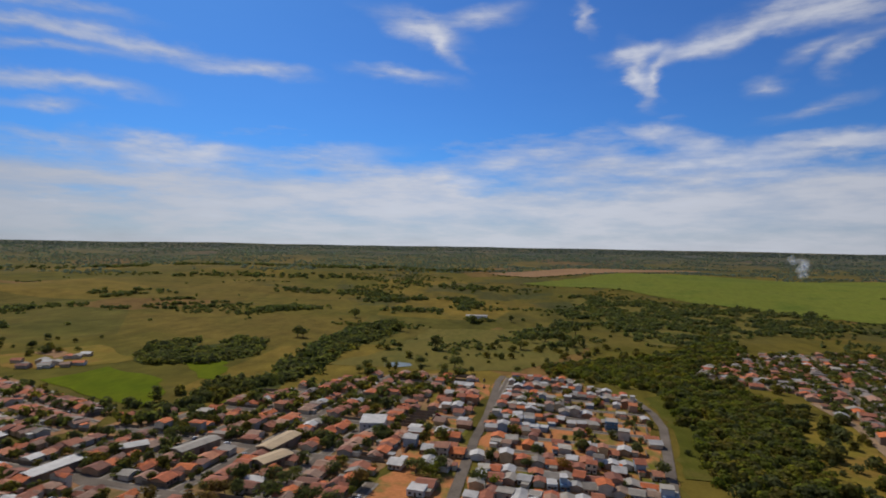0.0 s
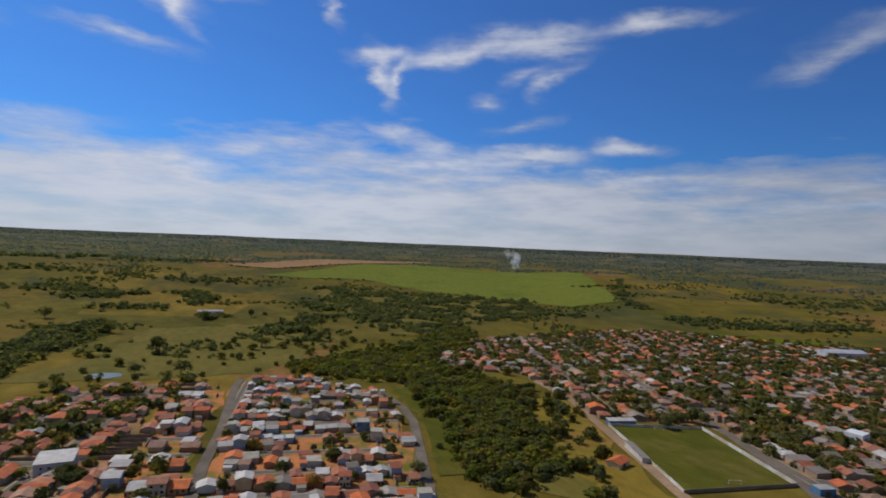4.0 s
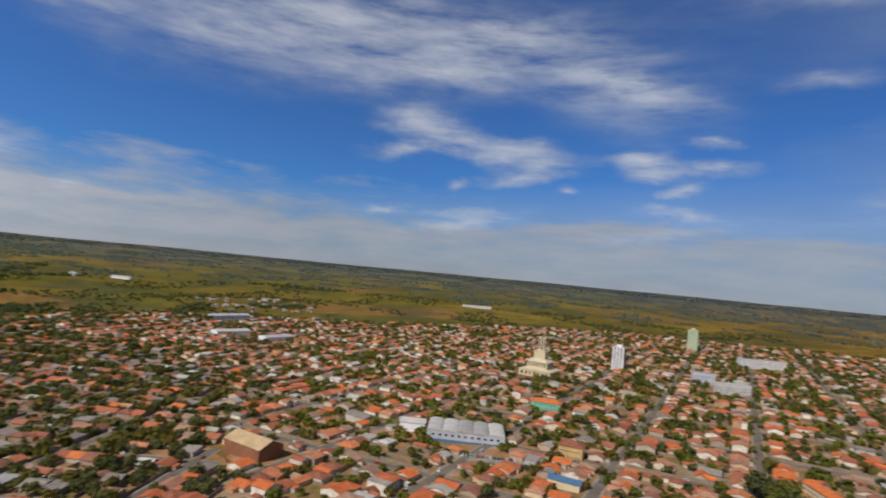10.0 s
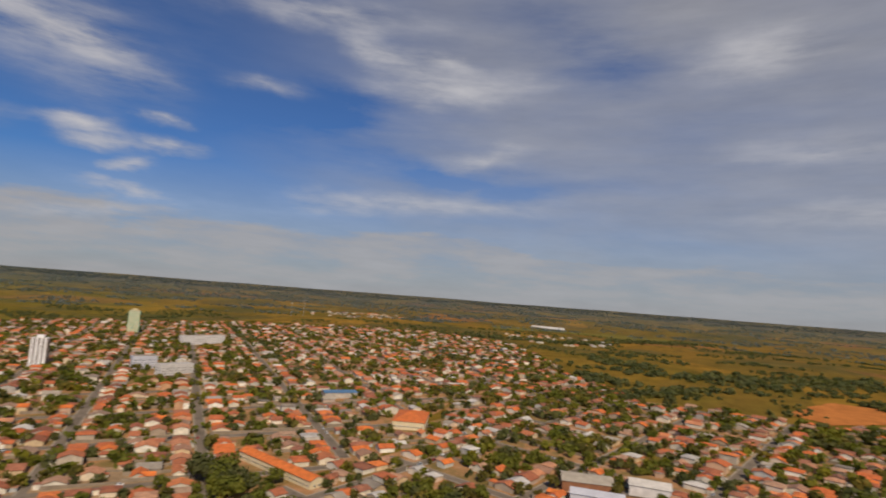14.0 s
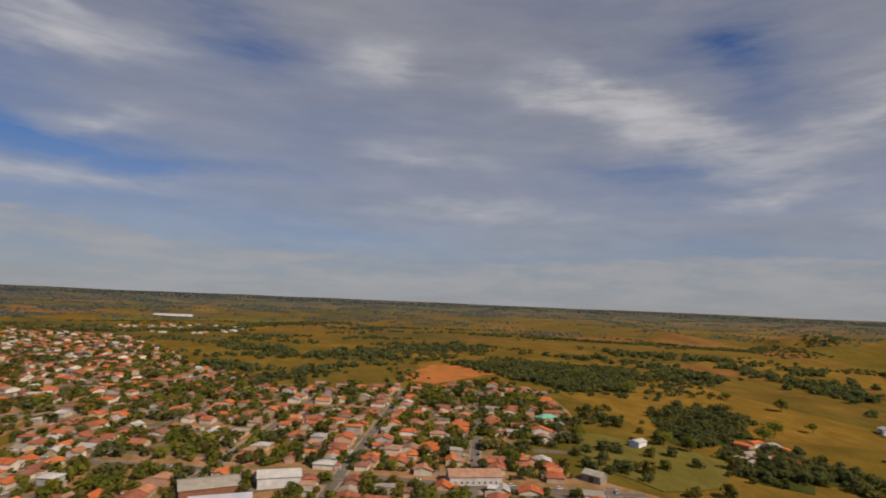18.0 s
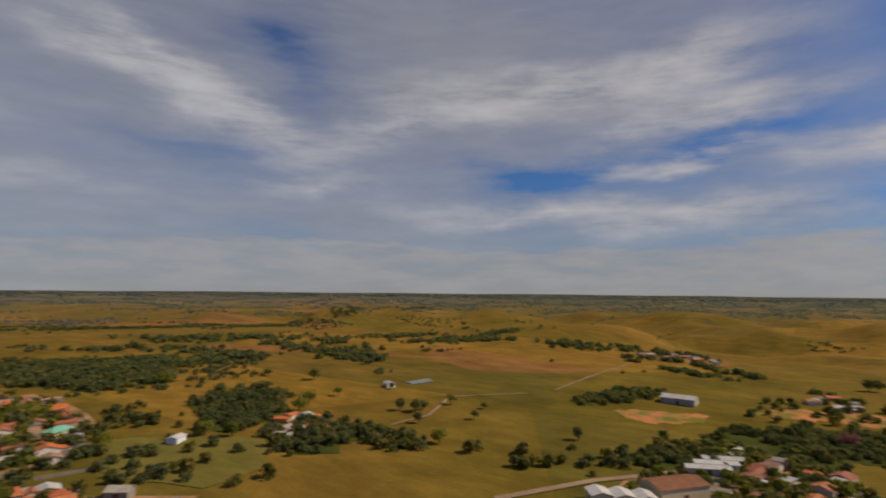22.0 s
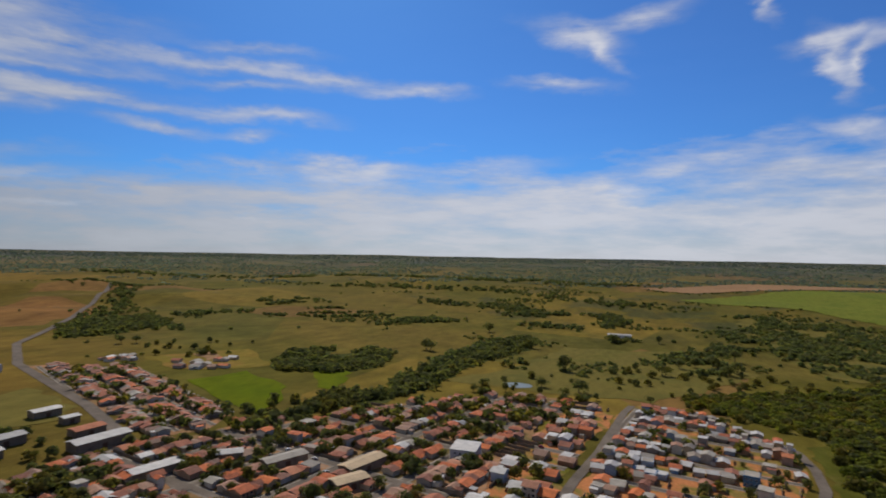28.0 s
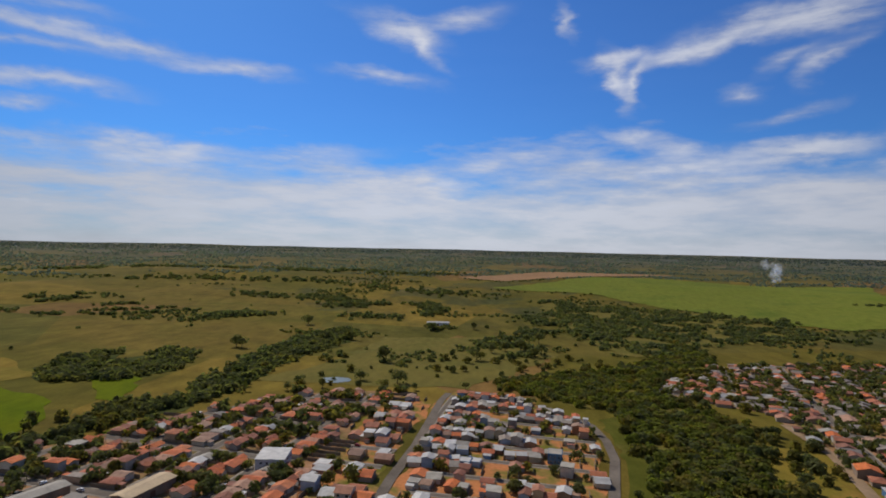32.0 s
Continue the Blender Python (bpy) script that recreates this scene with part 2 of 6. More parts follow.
bank = wmath("ADD", wmath("MULTIPLY", cover[0], wmath("MAXIMUM", wmath("ADD", wisp, 0.45), 0.12)), wmath("MULTIPLY", veil_cover, 1.15))
soft_bank = wmath("SUBTRACT", 1.0, wmath("POWER", 2.718, wmath("MULTIPLY", bank, -1.15)))
toward = wnode("ShaderNodeVectorMath", operation="DOT_PRODUCT")
wt.links.new(coord.outputs["Generated"], toward.inputs[0])
toward.inputs[1].default_value = (math.sin(radians(-2)), math.cos(radians(-2)), 0.3)   # the brighter, thicker bank lies to the north
front = wmath("MAXIMUM", toward.outputs["Value"], 0.0)
# pale bank along the horizon, with a ragged top
rise = wmath("MULTIPLY", wmath("SUBTRACT", wmath("MULTIPLY_ADD", veil.outputs["Fac"], 15.0, wmath("MULTIPLY_ADD", front, 2.4, 0.2)), wmath("ABSOLUTE", height)), 0.24)
low = wmath("MULTIPLY", wmath("MINIMUM", wmath("MAXIMUM", rise, 0.0), 0.92), wmath("MINIMUM", wmath("MULTIPLY_ADD", wisp, 0.26, 0.82), 1.0))
soft_bank = wmath("MULTIPLY", soft_bank, 0.9)
thick = wmath("MINIMUM", wmath("MAXIMUM", wmath("MAXIMUM", wmath("ADD", soft_bank, 0.05), low), wmath("MULTIPLY_ADD", wmath("ABSOLUTE", height), wmath("MULTIPLY_ADD", wmath("MAXIMUM", wmath("MULTIPLY", toward.outputs["Value"], -1.0), 0.0), 0.06, -0.11), 0.92)), 0.92)
dim = wnode("ShaderNodeVectorMath", operation="MULTIPLY")
wt.links.new(sky.outputs[0], dim.inputs[0])
dim.inputs[1].default_value = (0.019, 0.055, 0.106)
streaks = wmath("SUBTRACT", 1.0, wmath("POWER", 2.718, wmath("MULTIPLY", cover[0], wmath("MULTIPLY", wmath("MAXIMUM", wmath("ADD", wisp, 0.45), 0.0), -1.2))))
shine = wmath("MULTIPLY_ADD", wmath("MAXIMUM", streaks, wmath("MULTIPLY", wmath("MULTIPLY", low, front), 0.8)), 0.46, wmath("MULTIPLY_ADD", wisps.outputs["Fac"], 0.4, 0.71))
glow = wmath("MULTIPLY", wmath("MULTIPLY_ADD", wmath("MULTIPLY", front, front), 0.2, wmath("MULTIPLY_ADD", toward.outputs["Value"], -0.015, 0.362)), shine)
white = wnode("ShaderNodeVectorMath", operation="SCALE")
hue = wnode("ShaderNodeMix", data_type="RGBA")
wt.links.new(wmath("MULTIPLY_ADD", toward.outputs["Value"], 0.5, 0.5), hue.inputs["Factor"])
hue.inputs[6].default_value, hue.inputs[7].default_value = (0.84, 0.95, 1.16, 1), (0.96, 0.99, 1.10, 1)
wt.links.new(hue.outputs[2], white.inputs[0])
wt.links.new(glow, white.inputs["Scale"])
blend = wnode("ShaderNodeMix", data_type="RGBA")
wt.links.new(thick, blend.inputs["Factor"])
deep = wnode("ShaderNodeVectorMath", operation="SCALE")   # the sky is deeper away from the sun
wt.links.new(dim.outputs[0], deep.inputs[0])
wt.links.new(wmath("MULTIPLY_ADD", front, 0.32, 0.76), deep.inputs["Scale"])
wt.links.new(deep.outputs[0], blend.inputs[6])
wt.links.new(white.outputs[0], blend.inputs[7])
wt.links.new(blend.outputs[2], sky_light.inputs[0])

sun_data = bpy.data.lights.new("sun", "SUN")
sun_data.energy, sun_data.angle, sun_data.color = 3.8, radians(0.6), (1.0, 0.95, 0.86)
sun = new("sun", sun_data)
sun.matrix_world = look((400 * math.sin(radians(SUN_AZIMUTH)), 400 * math.cos(radians(SUN_AZIMUTH)), 400 * math.tan(radians(SUN_HEIGHT))), (0, 0, 0))

# ---- materials ----


class Mat:
    """A node material with a small vocabulary."""

    def __init__(self, name, rough=0.85, metal=0.0):
        self.m = bpy.data.materials.new(name)
        self.m.use_nodes = True
        self.t = self.m.node_tree
        self.b = self.t.nodes["Principled BSDF"]
        self.b.inputs["Roughness"].default_value = rough
        self.b.inputs["Metallic"].default_value = metal
        self.b.inputs["Specular IOR Level"].default_value = 0.25 if rough < 0.9 else 0.02

    def node(self, kind, **values):
        n = self.t.nodes.new(kind)
        for key, value in values.items():
            setattr(n, key, value)
        return n

    def put(self, value, socket):
        if isinstance(value, (int, float)):
            socket.default_value = value
        elif isinstance(value, tuple):
            socket.default_value = value if len(value) == 4 or len(socket.default_value) == 3 else (*value, 1)
        else:
            self.t.links.new(value, socket)

    def math(self, op, a, b=0.0):
        n = self.node("ShaderNodeMath", operation=op)
        self.put(a, n.inputs[0]), self.put(b, n.inputs[1])
        return n.outputs[0]

    def place(self):
        return self.node("ShaderNodeNewGeometry").outputs["Position"]

    def noise(self, scale, detail=4.0, rough=0.55, stretch=(1, 1, 1), turn=0.0):
        m = self.node("ShaderNodeMapping")
        m.inputs["Scale"].default_value = stretch
        m.inputs["Rotation"].default_value = (0, 0, radians(turn))
        self.t.links.new(self.place(), m.inputs[0])
        n = self.node("ShaderNodeTexNoise")
        n.inputs["Scale"].default_value, n.inputs["Detail"].default_value, n.inputs["Roughness"].default_value = scale, detail, rough
        self.t.links.new(m.outputs[0], n.inputs["Vector"])
        return n.outputs["Fac"]

    def any(self):
        """A chance value for each object and each loose piece."""
        a = self.node("ShaderNodeObjectInfo").outputs["Random"]
        b = self.node("ShaderNodeNewGeometry").outputs["Random Per Island"]
        return self.math("FRACT", self.math("ADD", a, b))

    def ramp(self, value, *stops, sharp=False):
        n = self.node("ShaderNodeValToRGB")
        r = n.color_ramp
        r.interpolation = "CONSTANT" if sharp else "LINEAR"
        while len(r.elements) < len(stops):
            r.elements.new(0.5)
        for e, (at, colour) in zip(r.elements, stops):
            e.position, e.color = at, (*colour, 1)
        self.t.links.new(value, n.inputs[0])
        return n.outputs[0]

    def mix(self, fac, a, b, how="MIX"):
        n = self.node("ShaderNodeMix", data_type="RGBA", blend_type=how)
        self.put(fac, n.inputs["Factor"]), self.put(a, n.inputs[6]), self.put(b, n.inputs[7])
        return n.outputs[2]

    def grey(self, value, lo, hi):
        n = self.node("ShaderNodeMapRange")
        self.put(value, n.inputs[0])
        n.inputs[1].default_value, n.inputs[2].default_value, n.inputs[3].default_value, n.inputs[4].default_value = 0.25, 0.75, lo, hi
        return n.outputs[0]

    def colour(self, value):
        self.put(value, self.b.inputs["Base Color"])
        return self

    def bump(self, value, depth, strength=0.6):
        n = self.node("ShaderNodeBump")
        n.inputs["Distance"].default_value, n.inputs["Strength"].default_value = depth, strength
        self.put(value, n.inputs["Height"])
        self.t.links.new(n.outputs[0], self.b.inputs["Normal"])
        return self


def worn(m, base, scale, amount):
    """Multiplies a colour by stains at two sizes."""
    big = m.grey(m.noise(scale, 4), 1 - amount, 1 + amount * 0.35)
    fine = m.grey(m.noise(scale * 9, 3), 1 - amount * 0.6, 1 + amount * 0.3)
    return m.mix(1.0, m.mix(1.0, base, big, "MULTIPLY"), fine, "MULTIPLY")


def roof_clay(name, warm):
    m = Mat(name, 0.8)
    c = m.ramp(m.any(), (0.0, (0.27, 0.105, 0.060)), (0.2, (0.40, 0.130, 0.065)), (0.45, (0.60, 0.150, 0.048)), (0.72, (0.74, 0.19, 0.045)), (0.86, (0.52, 0.270, 0.160)), (1.0, (0.34, 0.225, 0.150)))
    if not warm:
        c = m.mix(0.5, c, (0.31, 0.155, 0.10))
    m.colour(worn(m, c, 0.35, 0.35))
    w = m.node("ShaderNodeTexWave")
    w.inputs["Scale"].default_value = 1.2
    m.t.links.new(m.place(), w.inputs["Vector"])
    return m.bump(w.outputs["Fac"], 0.08).m


CLAY_WARM, CLAY_BROWN = roof_clay("clay_tile_orange", True), roof_clay("clay_tile_brown", False)


def roof_sheet(name, rough, stops, metal=0.0):
    m = Mat(name, rough, metal)
    return m.colour(worn(m, m.ramp(m.any(), *stops), 0.25, 0.3)).m


CEMENT = roof_sheet("fibre_cement", 0.8, ((0, (0.22, 0.18, 0.14)), (0.4, (0.34, 0.29, 0.23)), (0.8, (0.46, 0.40, 0.31)), (1, (0.27, 0.20, 0.15))))
CEMENT_OLD = roof_sheet("aged_fibre_cement", 0.85, ((0, (0.19, 0.15, 0.125)), (0.5, (0.30, 0.25, 0.205)), (1, (0.24, 0.18, 0.14))))
WALL_OLD = roof_sheet("aged_render", 0.85, ((0, (0.42, 0.36, 0.28)), (0.3, (0.28, 0.20, 0.14)), (0.6, (0.36, 0.25, 0.16)), (0.85, (0.50, 0.45, 0.38)), (1, (0.24, 0.17, 0.12))))
SHEET = roof_sheet("painted_steel_roof", 0.62, ((0, (0.38, 0.35, 0.31)), (0.5, (0.62, 0.57, 0.50)), (1, (0.50, 0.46, 0.41))))
WALL = roof_sheet("painted_render", 0.85, ((0, (0.56, 0.49, 0.38)), (0.2, (0.78, 0.72, 0.60)), (0.38, (0.62, 0.45, 0.26)), (0.52, (0.36, 0.27, 0.19)), (0.66, (0.74, 0.67, 0.54)), (0.78, (0.50, 0.27, 0.14)), (0.88, (0.40, 0.40, 0.37)), (1, (0.66, 0.57, 0.42))))
WALL_PLAIN = roof_sheet("pale_render", 0.85, ((0, (0.60, 0.57, 0.53)), (0.35, (0.42, 0.36, 0.29)), (0.65, (0.52, 0.47, 0.40)), (1, (0.66, 0.64, 0.62))))

WALL_NEW = roof_sheet("fresh_painted_render", 0.85, ((0, (0.68, 0.64, 0.56)), (0.25, (0.60, 0.44, 0.25)), (0.38, (0.40, 0.17, 0.09)), (0.5, (0.66, 0.60, 0.50)), (0.68, (0.30, 0.24, 0.19)), (0.8, (0.70, 0.68, 0.65)), (0.9, (0.14, 0.28, 0.45)), (1, (0.56, 0.50, 0.42))))

def flat(name, colour, rough=0.8, scale=0.4, amount=0.25, metal=0.0):
    m = Mat(name, rough, metal)
    return m.colour(worn(m, m.mix(0.0, colour, colour), scale, amount)).m


GLASS = flat("dark_window_glass", (0.035, 0.045, 0.055), 0.12, 0.8, 0.2)
WOOD = flat("brown_painted_door", (0.13, 0.07, 0.04), 0.6)
ASPHALT = flat("worn_asphalt", (0.200, 0.160, 0.122), 0.9, 0.06, 0.35)
PAVING = flat("concrete_pavement", (0.33, 0.275, 0.21), 0.9, 0.15, 0.3)
GARDEN_WALL = flat("weathered_garden_wall", (0.27, 0.21, 0.15), 0.9, 0.2, 0.35)
RED_DIRT = flat("red_earth", (0.50, 0.175, 0.05), 0.95, 0.05, 0.35)
PALE_DIRT = flat("pale_sandy_earth", (0.36, 0.24, 0.14), 0.95, 0.04, 0.35)
WHITE = flat("white_paint", (0.76, 0.75, 0.73), 0.6, 0.2, 0.2)
CREAM = flat("cream_paint", (0.62, 0.51, 0.32), 0.7, 0.15, 0.2)
OCHRE = flat("ochre_paint", (0.56, 0.36, 0.13), 0.75, 0.2, 0.25)
BRICK = flat("brown_brick", (0.27, 0.12, 0.065), 0.9, 0.2, 0.3)
TAN_ROOF = flat("tan_corrugated_roof", (0.55, 0.38, 0.20), 0.7, 0.12, 0.3)
LILAC = flat("pale_grey_cladding", (0.47, 0.47, 0.50), 0.6, 0.12, 0.25)
BLUE = flat("blue_paint", (0.08, 0.17, 0.28), 0.5, 0.3, 0.2)
GREEN_PAINT = flat("mint_green_paint", (0.16, 0.45, 0.30), 0.6, 0.3, 0.2)
STEEL = flat("galvanised_steel", (0.45, 0.46, 0.47), 0.4, 0.5, 0.2, 0.6)
TYRE = flat("black_rubber", (0.02, 0.02, 0.02), 0.9)
POND = flat("pond_water", (0.19, 0.21, 0.17), 0.35, 0.05, 0.15)
BARK = flat("grey_brown_bark", (0.12, 0.085, 0.06), 0.95, 0.8, 0.3)


def leaves(name, dark, light, tip):
    m = Mat(name, 0.95)
    c = m.ramp(m.node("ShaderNodeNewGeometry").outputs["Random Per Island"], (0, dark), (0.6, light), (1, tip))
    stand_tone = m.ramp(m.noise(0.035, 3), (0.3, (0.66, 0.72, 0.60)), (0.5, (1, 1, 1)), (0.7, (1.35, 1.15, 0.75)))
    tone = m.mix(1.0, c, stand_tone, "MULTIPLY")
    m.colour(tone)
    through_leaf = m.node("ShaderNodeBsdfTranslucent")
    m.t.links.new(m.mix(1.0, tone, (1.5, 1.6, 0.8), "MULTIPLY"), through_leaf.inputs[0])
    both = m.node("ShaderNodeMixShader")
    both.inputs[0].default_value = 0.5
    m.t.links.new(m.b.outputs[0], both.inputs[1])
    m.t.links.new(through_leaf.outputs[0], both.inputs[2])
    m.t.links.new(both.outputs[0], m.t.nodes["Material Output"].inputs[0])
    return m.m


LEAF = leaves("broad_leaves", (0.098, 0.100, 0.046), (0.122, 0.126, 0.052), (0.150, 0.150, 0.058))
LEAF_LIGHT = leaves("sunlit_leaves", (0.122, 0.130, 0.026), (0.158, 0.164, 0.034), (0.195, 0.190, 0.046))
LEAF_OLIVE = leaves("olive_bush_leaves", (0.085, 0.080, 0.026), (0.150, 0.130, 0.035), (0.21, 0.165, 0.05))
LEAF_DRY = leaves("dry_leaves", (0.12, 0.075, 0.03), (0.20, 0.125, 0.045), (0.26, 0.17, 0.07))
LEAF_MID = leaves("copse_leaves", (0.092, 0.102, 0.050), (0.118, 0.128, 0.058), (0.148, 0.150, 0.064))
# blue-grey haze of the distance is put into these two leaf colours
LEAF_FAR = leaves("far_leaves_haze_tint", (0.120, 0.148, 0.172), (0.145, 0.172, 0.190), (0.17, 0.192, 0.192))
LEAF_RIM = leaves("horizon_leaves_haze_tint", (0.072, 0.092, 0.118), (0.094, 0.116, 0.142), (0.115, 0.138, 0.15))
BLOSSOM = leaves("pink_blossom", (0.14, 0.045, 0.07), (0.28, 0.085, 0.13), (0.36, 0.13, 0.17))


def grass(name, a, b, c, scale=0.012):
    m = Mat(name, 0.95)
    big = m.ramp(m.noise(scale, 6, 0.6), (0.32, a), (0.5, b), (0.68, c))
    streak = m.grey(m.noise(0.11, 5, 0.65, (1, 0.35, 1), 25), 0.74, 1.18)
    fine = m.grey(m.noise(0.7, 4, 0.7), 0.8, 1.14)
    return m.colour(m.mix(1.0, m.mix(1.0, big, streak, "MULTIPLY"), fine, "MULTIPLY")).m


GRASS_BRIGHT = grass("bright_green_pasture", (0.098, 0.128, 0.002), (0.114, 0.138, 0.003), (0.134, 0.144, 0.004))
GRASS_CROP = grass("green_sugar_cane", (0.112, 0.146, 0.022), (0.172, 0.182, 0.028), (0.138, 0.168, 0.022), 0.006)
GRASS_PITCH = grass("worn_pitch_grass", (0.080, 0.084, 0.011), (0.100, 0.096, 0.014), (0.17, 0.125, 0.032), 0.02)
GRASS_DRY = grass("dry_ochre_pasture", (0.24, 0.155, 0.026), (0.20, 0.150, 0.024), (0.30, 0.155, 0.040))
GRASS_LAWN = grass("olive_pasture", (0.142, 0.122, 0.026), (0.168, 0.132, 0.030), (0.128, 0.116, 0.026))
SCRUB = grass("dark_undergrowth", (0.045, 0.055, 0.012), (0.06, 0.068, 0.014), (0.085, 0.08, 0.02), 0.03)
STUBBLE = grass("brown_stubble", (0.30, 0.17, 0.08), (0.33, 0.19, 0.095), (0.27, 0.15, 0.07))


def ground_material():
    m = Mat("rolling_farmland", 0.95)
    dry = m.ramp(m.noise(0.0028, 6, 0.6), (0.34, (0.142, 0.112, 0.022)), (0.45, (0.195, 0.136, 0.027)), (0.55, (0.262, 0.154, 0.036)), (0.64, (0.190, 0.132, 0.027)), (0.72, (0.28, 0.148, 0.05)))
    v = m.node("ShaderNodeTexVoronoi")
    v.inputs["Scale"].default_value = 0.0042
    warp = m.node("ShaderNodeMapping")
    warp.inputs["Rotation"].default_value = (0, 0, 0.5)
    warp.inputs["Scale"].default_value = (1, 0.7, 0.1)
    m.t.links.new(m.place(), warp.inputs[0])
    m.t.links.new(warp.outputs[0], v.inputs["Vector"])
    tone = m.node("ShaderNodeSeparateColor")
    m.t.links.new(v.outputs["Color"], tone.inputs[0])
    parcel = m.ramp(tone.outputs[0], (0, (0.118, 0.120, 0.020)), (0.3, (0.178, 0.142, 0.021)), (0.55, (0.27, 0.19, 0.028)), (0.72, (0.148, 0.136, 0.017)), (0.9, (0.28, 0.15, 0.05)), sharp=True)
    both = m.mix(0.58, dry, parcel)
    rough_patch = m.grey(m.noise(0.011, 6, 0.7), 0.62, 1.04)
    streak = m.grey(m.noise(0.05, 6, 0.68, (1, 0.45, 1), 30), 0.60, 1.22)
    fine = m.grey(m.noise(0.55, 4, 0.7), 0.8, 1.14)
    # drier, redder pasture to the south and west
    xyz = m.node("ShaderNodeSeparateXYZ")
    m.t.links.new(m.place(), xyz.inputs[0])
    lean = m.math("ADD", m.math("MULTIPLY", xyz.outputs[0], -0.0006), m.math("MULTIPLY", xyz.outputs[1], -0.0009))
    arid = m.node("ShaderNodeClamp")
    m.put(m.math("ADD", m.math("ADD", lean, 0.34), m.math("MULTIPLY", m.math("SUBTRACT", m.noise(0.0022, 4), 0.5), 2.2)), arid.inputs[0])
    parched = m.mix(arid.outputs[0], both, m.mix(1.0, both, (1.24, 0.98, 1.0), "MULTIPLY"))
    # wooded, greener country far out, its colour shifted blue-grey to imitate haze
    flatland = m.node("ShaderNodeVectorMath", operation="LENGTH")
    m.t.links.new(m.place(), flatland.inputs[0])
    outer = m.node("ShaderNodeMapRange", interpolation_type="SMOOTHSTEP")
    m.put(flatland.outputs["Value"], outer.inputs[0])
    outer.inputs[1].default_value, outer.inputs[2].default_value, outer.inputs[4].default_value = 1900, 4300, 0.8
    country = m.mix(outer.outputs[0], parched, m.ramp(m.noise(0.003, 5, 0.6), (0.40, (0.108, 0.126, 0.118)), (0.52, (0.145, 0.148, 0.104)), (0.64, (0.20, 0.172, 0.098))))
    # scrubby woodland patches in the outer farmland, none on the bare western hills
    apart = m.node("ShaderNodeMapRange", interpolation_type="SMOOTHSTEP")
    m.put(flatland.outputs["Value"], apart.inputs[0])
    apart.inputs[1].default_value, apart.inputs[2].default_value = 900, 1500
    bare = m.node("ShaderNodeClamp")
    m.put(m.math("MULTIPLY", m.math("ADD", xyz.outputs[0], 300.0), -0.002), bare.inputs[0])
    woody = m.ramp(m.math("SUBTRACT", m.noise(0.0042, 6, 0.62, (1, 1, 0.1)), m.math("MULTIPLY", bare.outputs[0], 0.12)), (0.51, (0, 0, 0)), (0.55, (1, 1, 1)))
    # patches turn bluer with distance, haze mixed into their colour
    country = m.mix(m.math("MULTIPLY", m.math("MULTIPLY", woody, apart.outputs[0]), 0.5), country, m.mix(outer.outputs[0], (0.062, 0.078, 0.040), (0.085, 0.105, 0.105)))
    shades = m.mix(1.0, m.mix(1.0, country, streak, "MULTIPLY"), fine, "MULTIPLY")
    return m.colour(m.mix(1.0, shades, rough_patch, "MULTIPLY")).m


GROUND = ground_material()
YARD = Mat("town_yards", 0.95)
YARD.colour(YARD.mix(1.0, YARD.ramp(YARD.noise(0.05, 5, 0.6), (0.3, (0.14, 0.112, 0.034)), (0.45, (0.25, 0.155, 0.066)), (0.58, (0.38, 0.19, 0.09)), (0.7, (0.38, 0.27, 0.18))), YARD.grey(YARD.noise(0.6, 4), 0.75, 1.15), "MULTIPLY"))
YARD = YARD.m
LOTS = Mat("red_earth_lots", 0.95)
LOTS.colour(LOTS.mix(1.0, LOTS.ramp(LOTS.noise(0.055, 4, 0.55), (0.36, (0.16, 0.145, 0.022)), (0.46, (0.26, 0.17, 0.05)), (0.54, (0.46, 0.185, 0.065)), (0.66, (0.52, 0.20, 0.075))), LOTS.grey(LOTS.noise(0.5, 4), 0.78, 1.14), "MULTIPLY"))
LOTS = LOTS.m

# ---- shape of the land ----
MIDX, MIDY = 40.0, 50.0


def step(a, b, x):
    t = min(1.0, max(0.0, (x - a) / (b - a)))  # falls where b < a
    return t * t * (3 - 2 * t)


def land(x, y):
    """Height of the ground: a slope up to the south-west, rolling hills further out, a rim of far hills."""
    r = math.hypot(x - MIDX, y - MIDY)
    z = (-0.0172 * x - 0.0339 * y) * (1 - step(600, 2200, r)) + 103 * min(1.1, max(0.0, (r - 700) / 4100)) ** 1.6
    far = step(850, 1900, r) * (1 - 0.65 * step(2800, 4400, r))
    if far > 0:
        z += far * (16 * noise.noise((x * 0.0016, y * 0.0016, 0.3)) + 7 * noise.noise((x * 0.0042, y * 0.0042, 4.3)))
    west = step(-780, -1250, x) * step(2900, 2200, r) * step(1500, 900, y)
    if west > 0:
        z += west * (48 * noise.noise((x * 0.0026 + 0.4 * noise.noise((x * 0.004, y * 0.004, 8.0)), y * 0.0034, 1.7)) + 22 * noise.noise((x * 0.0062, y * 0.0068, 3.1)))
    return z


def mesh_of(name, verts, faces, material, smooth=False):
    me = bpy.data.meshes.new(name)
    me.from_pydata(verts, [], faces)
    me.materials.append(material)
    if smooth:
        me.polygons.foreach_set("use_smooth", [True] * len(me.polygons))
    me.update()
    return me


